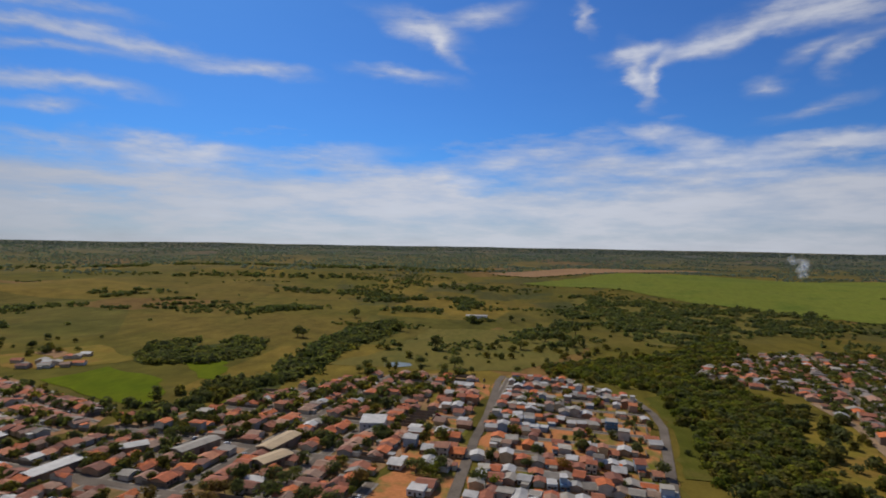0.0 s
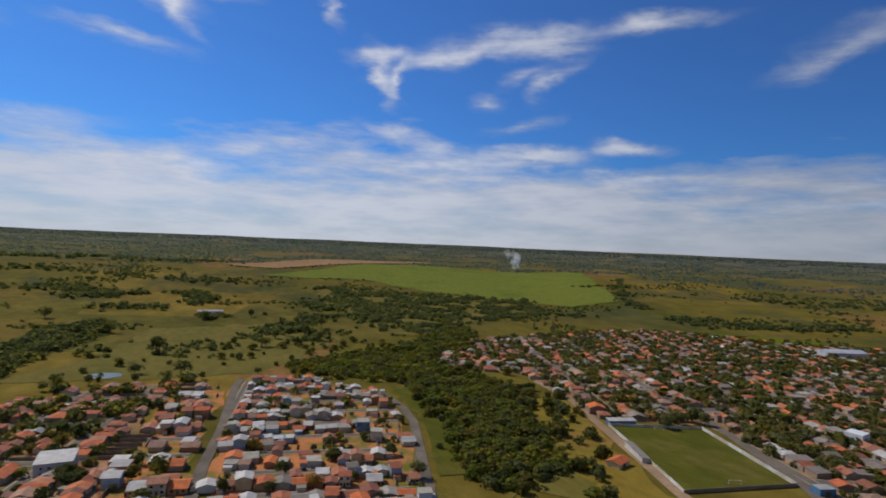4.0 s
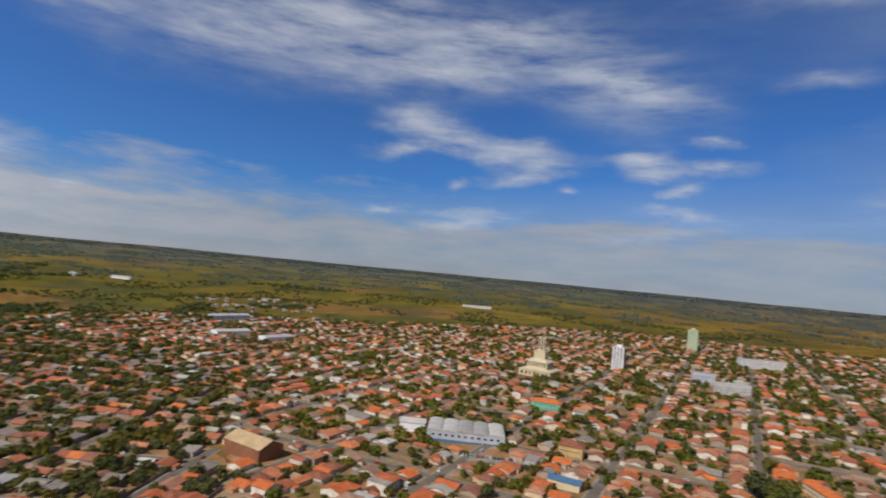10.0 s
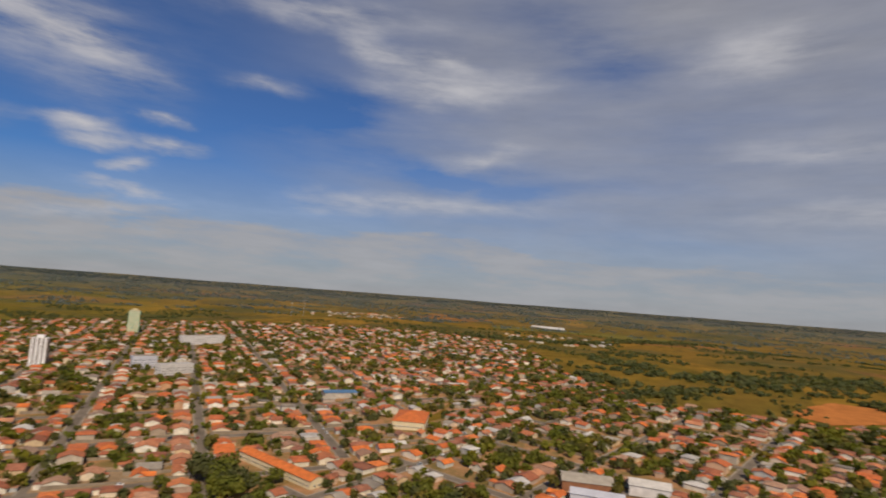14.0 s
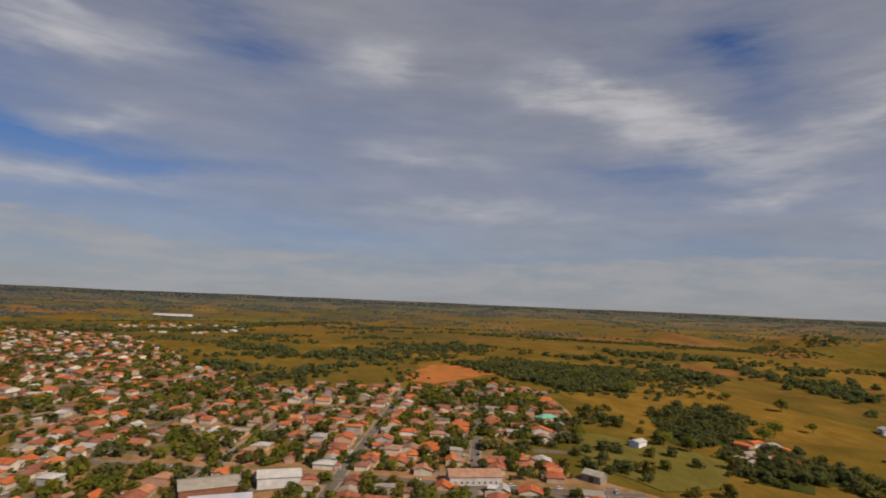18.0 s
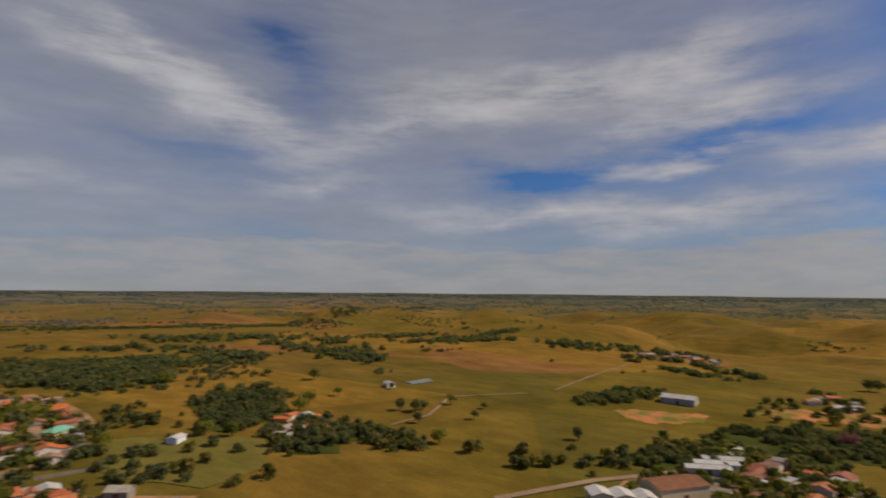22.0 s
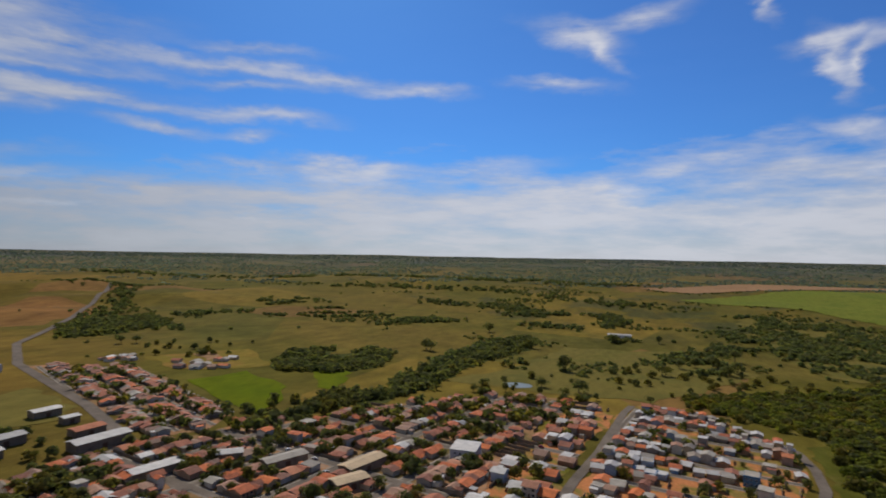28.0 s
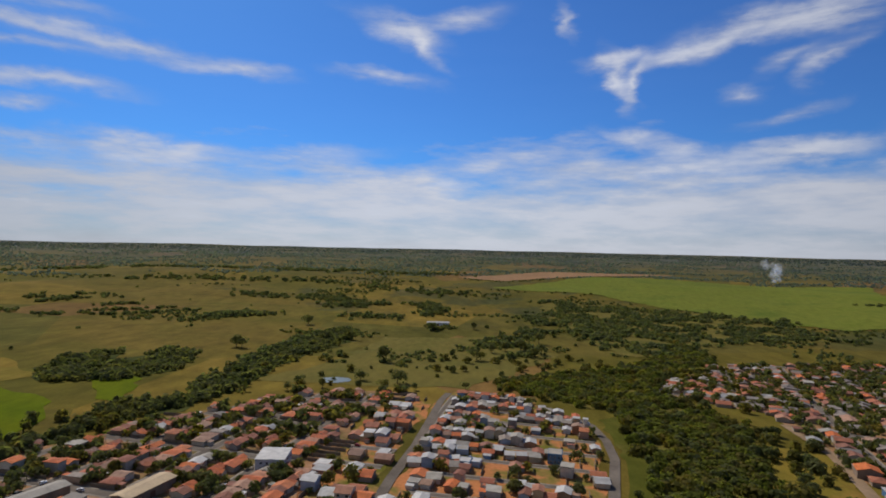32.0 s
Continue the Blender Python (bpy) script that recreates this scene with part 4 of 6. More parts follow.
def windows_on(parent, w, d, rows, spacing=3.0, size=1.2, tall=1.3, sides="fb", glass=None):
    """Rows of windows, each with its frame and pane, on the long (f, b) or short (l, r) walls."""
    frame_me = mesh_of("window", *box(-size / 2 - 0.1, -0.06, -0.1, size / 2 + 0.1, 0.03, tall + 0.1), WHITE)
    pane_me = mesh_of("pane", *box(-size / 2, -0.1, 0, size / 2, -0.062, tall), glass or GLASS)
    for side in sides:
        span = w if side in "fb" else d
        n = max(1, int((span - 1.0) / spacing))
        for z in rows:
            for i in range(n):
                s = (i - (n - 1) / 2) * spacing
                m = {"f": pose(s, -d / 2, z), "b": pose(s, d / 2, z, 0, 0, 180), "l": pose(-w / 2, s, z, 0, 0, -90), "r": pose(w / 2, s, z, 0, 0, 90)}[side]
                win = part("window", frame_me, parent, "", m)
                part("pane", pane_me, win)


def hall(name, label, category, x, y, turn, w, d, h, roof, walls, kind="gable", rise=None, windows=(), spacing=4.0, group="", door=True, clear=None):
    top = thing(name, label, category, stand(x, y, turn), group)
    rise = d * 0.15 if rise is None else rise
    body = gable_body(w, d, h, rise) if kind == "gable" else box(-w / 2, -d / 2, -1, w / 2, d / 2, h + (0.6 if kind == "flat" else 0))
    cap = {"gable": gable_roof, "hip": hip_roof, "shed": shed_roof}.get(kind)
    slab("wall", body, walls, top)
    slab("roof", cap(w, d, h, rise) if cap else box(-w / 2 + 0.3, -d / 2 + 0.3, h + 0.3, w / 2 - 0.3, d / 2 - 0.3, h + 0.607), roof, top)
    if door:
        slab("door", box(-1.6, -d / 2 - 0.06, -0.4, 1.6, -d / 2 + 0.05, min(3.2, h - 0.6)), WOOD, top)
    if windows:
        windows_on(top, w, d, windows, spacing, sides="fblr")
    KEEP_OFF.append((x, y, clear or max(w, d) * 0.55 + 3))
    return top


hall("brick_hall", "brown brick sports hall with tan corrugated gable roof", "hall", 443, 117, 44, 35, 20, 8.5, TAN_ROOF, BRICK, rise=4.2)


def factory():
    top = thing("factory", "long white factory with five vaulted roof bays", "factory", stand(473, -38, 73.4))
    slab("wall", box(-29.5, -16, -1, 29.5, 16, 8.2), LILAC, top)
    for i in range(5):
        arc = []
        for k in range(9):
            a = math.pi * k / 8
            arc.append((-5.9 * math.cos(a), 8.1 + 1.5 * math.sin(a)))
        verts = [(x, y, z) for y in (-16.4, 16.4) for x, z in arc]
        faces = [(k, k + 1, k + 10, k + 9) for k in range(8)] + [tuple(range(8, -1, -1)), tuple(range(9, 18))]
        part("roof_bay", mesh_of("roof_bay", verts, faces, SHEET), top, "", pose(-23.6 + 11.8 * i, 0, 0))
    for side in (-1, 1):
        slab("blue_band", box(-29.6, side * 16.05 - 0.05, -0.5, 29.6, side * 16.05 + 0.05, 1.8), BLUE, top, "blue painted plinth")
    windows_on(top, 59, 32, (4.2,), 4.9, 2.2, 1.6, "fblr")
    KEEP_OFF.append((471, -38, 36))
    KEEP_OFF.append((424, -40, 17))


factory()


def church():
    top = thing("church", "cream stepped church with two slender bell towers", "church", stand(757, -222, 45.7) @ Matrix.Diagonal((0.98, 0.98, 1.12, 1)))
    slab("base_wall", box(-22, -22, -1, 22, 22, 6.5), CREAM, top)
    slab("base_roof", hip_roof(44, 44, 6.5, 5, 0.8), CREAM, top)
    slab("nave_wall", box(-14, -14, 6, 14, 14, 16), CREAM, top)
    slab("nave_roof", hip_roof(28, 28, 16, 7, 0.9), CREAM, top)
    slab("tower_stage", box(-8, -6, 18, 8, 7, 27.5), CREAM, top)
    slab("tower_cornice", box(-8.6, -6.6, 27.5, 8.6, 7.6, 28.4), CREAM, top)
    for s in (-1, 1):
        slab("belfry", box(s * 2.6 - 1.7, -2, 28.4, s * 2.6 + 1.7, 2, 44), CREAM, top)
        slab("spire", hip_roof(3.4, 4, 44, 2.5, 0.2), CREAM, top)
        for y in (-2.03, 2.03):
            slab("belfry_opening", box(s * 2.6 - 0.7, y - 0.04, 31, s * 2.6 + 0.7, y + 0.04, 42), GLASS, top)
    for turn in (0, 90, 180, 270):
        for i in range(-3, 4):
            m = Matrix.Rotation(radians(turn), 4, "Z")
            part("nave_window", mesh_of("nave_window", *box(i * 3.8 - 0.8, -14.06, 10.5, i * 3.8 + 0.8, -13.96, 15), GLASS), top, "", m)
            part("base_window", mesh_of("base_window", *box(i * 5.8 - 1.3, -22.06, 0.8, i * 5.8 + 1.3, -21.96, 4.8), GLASS), top, "", m)
    KEEP_OFF.append((757, -222, 40))


church()


def tower_block(x, y, turn, w, d, floors, wall, body, label):
    top = thing("apartment_tower", label, "apartment building", stand(x, y, turn), "apartment towers")
    h = floors * 3.1
    slab("wall", box(-w / 2, -d / 2, -1, w / 2, d / 2, h), body, top)
    for i in range(4):
        s = (i - 1.5) * w / 4
        slab("pier", box(s - w * 0.06, -d / 2 - 0.5, 0, s + w * 0.06, d / 2 + 0.5, h + 0.6), wall, top)
    slab("roof", box(-w / 2, -d / 2, h, w / 2, d / 2, h + 0.5), CEMENT, top)
    slab("lift_house", box(-w * 0.2, -d * 0.2, h + 0.5, w * 0.2, d * 0.2, h + 4), wall, top)
    windows_on(top, w, d, [1.2 + 3.1 * k for k in range(floors)], w / 4, 1.5, 1.4, "fblr")
    KEEP_OFF.append((x, y, max(w, d) * 0.7))


tower_block(797, -363, 48, 18, 15, 11, WHITE, CEMENT_OLD, "grey and white apartment tower in the town centre")
tower_block(1057, -688, 48, 19, 17, 14, CREAM, GREEN_PAINT, "cream and pale green apartment tower at the town edge")

hall("ochre_building", "two-storey ochre building with arcade and orange hip roof", "building", 425, -104, 54.5, 17, 13, 8.4, CLAY_WARM, OCHRE, "hip", 3.2, (0.6, 4.6), 2.6, clear=12)
hall("station", "long low building with a large orange hip roof and white columns", "building", 298, -380, 20, 27, 46, 6, CLAY_WARM, CREAM, "hip", 5.5, (1.2,), 2.8, clear=31)
hall("white_house", "two-storey white house with flat white roof", "house", -88, 388, 5, 17, 17, 7, SHEET, LILAC, "shed", 0.8, (1.0, 4.0), 3.4)
hall("blue_house", "two-storey bright blue house with white windows", "house", 84, 428, 80, 10, 9, 6.2, CEMENT, BLUE, "flat", None, (1.0, 4.0), 2.6, clear=8)
for x, y, turn, w, d, h, roof in ((-181, 319, 67, 27, 10, 5, CEMENT), (-136, 336, 75, 30, 11, 5, TAN_ROOF), (-129, 309, 60, 20, 11, 4.5, TAN_ROOF),
                                  (-216, 311, 42, 15, 9, 4.5, SHEET), (-234, 272, 74, 28, 10, 4.5, SHEET), (-302, 289, 81, 34, 13, 6, SHEET), (-353, 261, 85, 23, 12, 5, SHEET), (-333, 242, 85, 13, 9, 4.5, SHEET), (-396, 315, 83, 19, 10, 5, SHEET), (-366, 313, 83, 11, 8, 4.5, SHEET), (-332, 302, 83, 20, 11, 4.5, CLAY_BROWN)):
    hall("warehouse", f"low warehouse with a {'brown tile' if roof == CLAY_BROWN else 'tan metal' if roof == TAN_ROOF else 'grey fibre cement' if roof == CEMENT else 'pale metal'} roof and rendered walls", "warehouse", x, y, turn, w, d, h, roof, GARDEN_WALL, "gable", d * 0.1, group="warehouses by the highway", clear=max(w, d) * 0.5)
hall("barn", "white-roofed barn beside red earth", "barn", -541, -95, 88, 32, 18, 5.5, SHEET, WALL_PLAIN)
hall("long_barn", "long low barn with pale roof among trees", "barn", -730, 270, 90, 59, 16, 5, SHEET, WALL_PLAIN)
hall("grey_house", "grey flat-roofed house by the highway", "house", -589, 378, 88, 29, 12, 6.5, CEMENT, LILAC, "flat")
hall("tan_house", "pale box-shaped house alone in a field", "house", -412, 169, 85, 17, 12, 6, SHEET, CREAM, "flat", None, (1.2,), 3.5)
for k in range(3):
    hall("shed", "narrow shed with a white sheet roof", "shed", -334 - k * 13, -40 + k * 3, 113, 27, 9, 4.2, SHEET, WALL_PLAIN, "gable", 1.2, group="parallel white sheds", clear=13)
hall("warehouse", "large warehouse with a dark brown sheet roof", "warehouse", -283, -50, 141, 33, 20, 7, BRICK, CREAM, "gable", 2.2)
for k in range(3):
    hall("shed", "wide shed with a white ridged roof", "shed", -246 - 5 * k, -82 + 11 * k, 126 - 90, 13, 11, 5.5, SHEET, CREAM, "gable", 1.6, group="white ridged sheds", clear=8)
hall("warehouse", "warehouse with a curved white roof in the south streets", "warehouse", 97, -309, 5, 24, 16, 6, SHEET, WALL_PLAIN, "gable", 2.2)
hall("warehouse", "long warehouse with red and grey roof", "warehouse", 134, -300, 15, 31, 20, 5.5, CEMENT, BRICK, "gable", 2.2)
hall("hall", "long low hall with a red tile roof", "hall", -18, -298, -4, 32, 15, 5, CLAY_WARM, WALL_PLAIN, "gable", 2.6, (1.0,), 3.5)
hall("shed", "grey sheet metal shed at the pasture edge", "shed", -94, -290, 126, 12, 9, 4.2, CEMENT, CEMENT, "gable", 2)
hall("green_building", "mint green two-storey shop with orange roof", "shop", 567, -148, 60, 28, 14, 7, CLAY_WARM, GREEN_PAINT, "hip", 3, (0.8, 4.2), 3.2)
hall("row_building", "long narrow building with orange tile roof", "building", 313, -224, 164, 77, 10, 5, CLAY_WARM, CREAM, "gable", 2, (1.0,), 3.4, clear=16)
KEEP_OFF += [(290, -217, 14), (338, -231, 14)]
hall("office_building", "white office building of four floors", "office building", 643, -428, 77, 40, 14, 12, SHEET, WALL_PLAIN, "flat", None, (1, 4, 7), 3.2)
hall("office_building", "large pale office building of four floors", "office building", 848, -662, 78, 76, 16, 14, CEMENT, WALL_PLAIN, "flat", None, (1, 4.4, 7.8, 11), 4)
hall("office_building", "grey and white office building of five floors", "office building", 703, -433, 62, 28, 15, 15, CEMENT, LILAC, "flat", None, (1, 4, 7, 10), 3.2)
hall("farmhouse", "small white farmhouse in dry pasture", "house", -412, -364, 60, 12, 9, 4, SHEET, WHITE)
hall("farmhouse", "white shed among trees in the pasture", "house", -165, -356, 30, 12, 8, 3.6, SHEET, WHITE)
hall("farmhouse", "farmhouse with a green roof below the woods", "house", -122, -432, 20, 18, 10, 4, GREEN_PAINT, CREAM, "hip", 3)
hall("barn", "long white barn far in the fields", "barn", -48, 1127, 5, 42, 12, 5, SHEET, WHITE)
hall("barn", "white barn far beyond the town", "barn", 1901, 635, 70, 60, 18, 6, SHEET, WHITE)
hall("barn", "very long white sheds on a far slope", "barn", 630, -2350, 0, 140, 16, 5, SHEET, WHITE)
hall("warehouse", "wide blue-grey warehouse at the edge of town", "warehouse", 860, 632, -16, 62, 30, 7, LILAC, LILAC, "gable", 3)
hall("warehouse", "long white warehouse behind the town", "warehouse", 1062, 212, -55, 60, 24, 6, SHEET, WHITE, "gable", 2.5)
hall("warehouse", "white warehouse on the eastern town edge", "warehouse", 1017, 136, -50, 52, 22, 6, SHEET, WHITE, "gable", 2.5)
hall("warehouse", "pale grey warehouse beyond the eastern houses", "warehouse", 1245, 240, -50, 80, 26, 7, LILAC, LILAC, "gable", 2.5)
hall("barn", "long white poultry barn on the eastern fields", "barn", 1822, -455, 90, 95, 16, 5, SHEET, WHITE)
hall("barn", "white barn in the eastern fields", "barn", 1895, 760, 25, 110, 18, 5, SHEET, WHITE)
hall("shop", "low shop with a bright blue metal roof", "shop", 369, -72, 48, 20, 9, 4.5, BLUE, CREAM, "gable", 1.2)
hall("warehouse", "warehouse with a dull blue metal roof", "warehouse", 411, -435, 48, 34, 16, 5.5, BLUE, WALL_PLAIN, "gable", 1.6)
hall("warehouse", "wide warehouse with pale grey cladding by the avenue", "warehouse", 124, -276, 8, 30, 12, 5.5, LILAC, LILAC, "gable", 1.8)
hall("warehouse", "warehouse with grey roof beside the sandy yard", "warehouse", 524, 39, 40, 22, 14, 5, CEMENT, WALL_PLAIN, "gable", 1.8)
hall("warehouse", "pale two-part warehouse next to the factory", "warehouse", 499, -1, 73, 20, 15, 7, SHEET, WHITE, "gable", 2.0)


def radio_mast(x, y, h):
    """A slender three-legged lattice mast."""
    top = thing("radio_mast", "tall grey lattice radio mast behind the town", "mast", stand(x, y, 20))
    legs = [(1.3 * math.cos(k * 2.094), 1.3 * math.sin(k * 2.094)) for k in range(3)]
    for px, py in legs:
        slab("leg", box(px - 0.14, py - 0.14, -1, px + 0.14, py + 0.14, h), STEEL, top)
    for k in range(int(h / 4)):
        for (xa, ya), (xb, yb) in zip(legs, legs[1:] + legs[:1]):
            turn = math.degrees(math.atan2(yb - ya, xb - xa))
            rung = mesh_of("rung", *box(-1.125, -0.06, -0.06, 1.125, 0.06, 0.06), STEEL)
            part("rung", rung, top, "", pose((xa + xb) / 2, (ya + yb) / 2, 2 + 4 * k, 0, 0, turn))
    for k in range(3):
        part("antenna", mesh_of("antenna", *box(-0.25, -0.12, -1.1, 0.25, 0.12, 1.1), WHITE), top, "white panel antenna", pose(1.7 * math.cos(k * 2.094 + 1), 1.7 * math.sin(k * 2.094 + 1), h - 2, 0, 0, k * 120 + 57))


radio_mast(1250, -1463, 52)
radio_mast(1268, -1420, 44)
hall("yard_house", "small house with an orange tile roof in a dry yard", "house", 221, 327, 25, 13, 9, 3, CLAY_WARM, CREAM, "gable", 1.6)
hall("box_house", "tall white cube-shaped house among tile roofs", "house", 431, 325, 15, 13, 12, 8, WHITE, WHITE, "flat", None, (1.0, 4.2), 3.0)


def football_pitch():
    sheet("football_pitch", PITCH, GRASS_PITCH, "worn green football pitch inside low walls", "football pitch", 0.45, 12, 0.02)
    a, b, c, d = PITCH

    def run(p, q, h, material, name, label):
        w = math.hypot(q[0] - p[0], q[1] - p[1])
        turn = math.degrees(math.atan2(q[1] - p[1], q[0] - p[0]))
        n = max(2, int(w / 9))
        top = thing(name, label, "wall", pose(0, 0, 0))
        for k in range(n):
            x, y = p[0] + (q[0] - p[0]) * (k + 0.5) / n, p[1] + (q[1] - p[1]) * (k + 0.5) / n
            part("panel", mesh_of("panel", *box(-w / n / 2 + 0.05, -0.12, -1, w / n / 2 - 0.05, 0.12, h), material), top, "", stand(x, y, turn))
            ex, ey = p[0] + (q[0] - p[0]) * k / n, p[1] + (q[1] - p[1]) * k / n
            part("post", mesh_of("post", *box(-0.2, -0.2, -1, 0.2, 0.2, h + 0.2), material), top, "", stand(ex, ey, turn))

    run(b, c, 2.4, WALL_PLAIN, "pitch_wall", "long pale rendered wall beside the pitch")
    run(d, a, 2.0, WALL_PLAIN, "pitch_wall", "grey rendered wall along the dusty street")
    run(a, b, 2.0, WALL_PLAIN, "pitch_wall", "grey rendered wall behind the pitch")
    run(c, d, 1.8, GARDEN_WALL, "pitch_wall", "grey rendered wall at the pitch end")
    ux, uy = (c[0] - b[0]) / 115.0, (c[1] - b[1]) / 115.0
    turn = math.degrees(math.atan2(uy, ux))
    for t in (0.06, 0.94):
        gx, gy = (a[0] + b[0]) / 2 * (1 - t) + (c[0] + d[0]) / 2 * t, (a[1] + b[1]) / 2 * (1 - t) + (c[1] + d[1]) / 2 * t
        goal = thing("goal", "white football goal frame", "goal", stand(gx, gy, turn + 90), "football goals")
        for s in (-3.66, 3.66):
            slab("goal_post", box(s - 0.07, -0.07, 0, s + 0.07, 0.07, 2.44), WHITE, goal)
        slab("crossbar", box(-3.73, -0.07, 2.44, 3.73, 0.07, 2.58), WHITE, goal)
    hall("changing_room", "low blue changing room beside the pitch", "building", 283, 404, -12, 22, 6, 3.4, SHEET, BLUE, "shed", 0.5, door=True)
    hall("stand", "small covered stand along the pitch", "stand", 246, 340, 72, 30, 5, 3.2, CEMENT, WALL_PLAIN, "shed", 0.9)
    hall("changing_room", "small blue building in the pitch corner", "building", 309, 262, -12, 10, 7, 3.4, SHEET, BLUE, "flat")


football_pitch()

# ---- streets and lots ----
TOWN = {"warm": 0.66, "brown": 0.18, "cement": 0.09, "sheet": 0.07}
district(SUBDIVISION, -7, 190, 31, -63, 20, {"cement": 0.25, "sheet": 0.33, "brown": 0.14, "warm": 0.28}, {"gable": 0.62, "flat": 0.12, "shed": 0.26}, (6.2, 9.8), 0.92, 0.22, 0.16, 3.0, WALL_NEW, 0.55, (6, 9.5), (2, 5), 9.0)
district(NEW_LOTS, -7, 190, 31, -30, 20, {"brown": 0.3, "sheet": 0.4, "warm": 0.3}, {"flat": 0.5, "gable": 0.5}, (8, 11), 0.36, 0.2, 0.25, 4.0, WALL_NEW)
district(OLD, 81, 74, 44, 10, -20, {"warm": 0.62, "brown": 0.27, "cement": 0.07, "sheet": 0.04}, {"gable": 0.45, "hip": 0.2, "ell": 0.35}, (6.5, 10.0), 0.96, 0.03, 1.15, 5.0, WALL, 0.4, (6.5, 11), (2, 5), 5.0)
district(STRIP, -22, 96, 26, 0, -4, {"warm": 0.3, "brown": 0.6, "cement": 0.1}, {"gable": 0.8, "hip": 0.2}, (6.5, 8.5), 0.98, 0.0, 0.4, 1.8)
district(NORTHEAST, 71, 84, 72, 30, 4, {"warm": 0.30, "brown": 0.32, "aged": 0.24, "cement": 0.10, "sheet": 0.04}, {"gable": 0.5, "hip": 0.2, "shed": 0.15, "ell": 0.15}, (8.5, 13), 0.82, 0.03, 1.5, 5.5, WALL_OLD)
district(CENTRE, -41.5, 92, 90, 14, 83, TOWN, {"gable": 0.5, "hip": 0.25, "flat": 0.08, "shed": 0.05, "ell": 0.12}, (7.5, 13.5), 0.97, 0.10, 0.8, 6.5)
district(SOUTH, 73, 88, 82, -20, 12, TOWN, {"gable": 0.5, "hip": 0.3, "shed": 0.06, "ell": 0.14}, (8, 12.5), 0.9, 0.05, 1.2, 6)
district(WEST, -16, 80, 64, 20, 6, {"warm": 0.44, "brown": 0.22, "cement": 0.20, "sheet": 0.14}, {"gable": 0.6, "shed": 0.15, "ell": 0.25}, (10, 13), 0.66, 0.02, 2.2, 5)
for x, y, s in ((392, 812, 30), (270, 675, 34), (-640, 40, 30), (-590, 120, 26), (-470, 545, 40), (-560, 500, 20), (1250, -1800, 190), (-250, -310, 40), (-880, -160, 60), (-1100, 300, 120), (430, -1500, 160), (1500, 200, 160)):
    for k in range(int(s / 4) + 2):
        a, q = rnd.uniform(0, 6.283), math.sqrt(rnd.random()) * s
        plan_house(x + q * math.cos(a), y + q * math.sin(a), rnd.choice((20, 110)) + rnd.uniform(-8, 8), rnd.uniform(8, 13), rnd.uniform(7, 10), "gable", pick({"warm": 0.5, "cement": 0.3, "sheet": 0.2}), 1, WALL)

houses.sort(key=lambda h: h[0])
HOUSE_NAMES = {"flat": "flat_roofed_house", "hip": "hip_roofed_house", "shed": "small_house", "ell": "l_shaped_house", "gable": "gabled_house"}
near_houses, far_houses, tally = [], [], {}
for spec in houses:
    tally[spec[6]] = tally.get(spec[6], 0) + 1
    (near_houses if tally[spec[6]] <= 190 and spec[0] < 560 else far_houses).append(spec)
KIND_WORDS = {"flat": "flat-roofed house", "hip": "hip-roofed house", "shed": "plain small house", "ell": "L-shaped house", "gable": "gabled house"}


def annex(i, w, d):
    """A low lean-to or carport behind a house: walls and a sheet roof."""
    q = random.Random(i * 7 + 3)
    a, b, h = q.uniform(2.6, min(6.0, w * 0.7)), q.uniform(2.4, 4.2), q.uniform(2.1, 2.6)
    x, y = q.uniform(-0.5, 0.5) * (w - a), q.choice((-1, 1)) * (d / 2 + b / 2 + q.uniform(0.1, 1.2))
    return shifted(box(-a / 2, -b / 2, -1, a / 2, b / 2, h), x, y), shifted(shed_roof(a, b, h + 0.05, 0.3, 0.25, 0.1), x, y), q.choice(("sheet", "cement", "brown", "warm", "warm"))


def put_house(spec, near, i):
    _, x, y, turn, w, d, kind, look_, tall, wall = spec
    walls, roof = house_shape(w, d, kind, tall)
    material, words = LOOKS[look_]
    top = thing(HOUSE_NAMES[kind], f"{'two-storey' if tall == 2 else 'single-storey'} {KIND_WORDS[kind]} with {words}", "house", stand(x, y, turn), HOUSE_NAMES[kind].replace("_", " ") + "s of the town")
    extra = annex(i, w, d) if i % 5 < 3 and kind != "ell" else None
    slab("wall", joined(walls, extra[0]) if extra else walls, wall, top)
    slab("roof", roof, material, top)
    if extra:
        slab("lean_to_roof", extra[1], LOOKS[extra[2]][0], top)
    if near:
        front = -d / 2 if kind != "ell" else -d * 0.12
        door = box(-0.55, front - 0.06, -0.4, 0.55, front + 0.05, 2.1)
        slab("door", door, WOOD, top)
        for s in (-w * 0.3, w * 0.3):
            if kind == "ell" and s < 0:
                continue
            slab("window", box(s - 0.75, front - 0.06, 0.9, s + 0.75, front + 0.05, 2.1), GLASS, top)
        slab("window", box(-w * 0.2 - 0.7, d / 2 - 0.05, 0.9, -w * 0.2 + 0.7, d / 2 + 0.06, 2.1), GLASS, top)
        if tall == 2 and kind != "flat":
            for s in (-w * 0.28, w * 0.28):
                slab("window", box(s - 0.7, front - 0.06, 3.7, s + 0.7, front + 0.05, 4.9), GLASS, top)


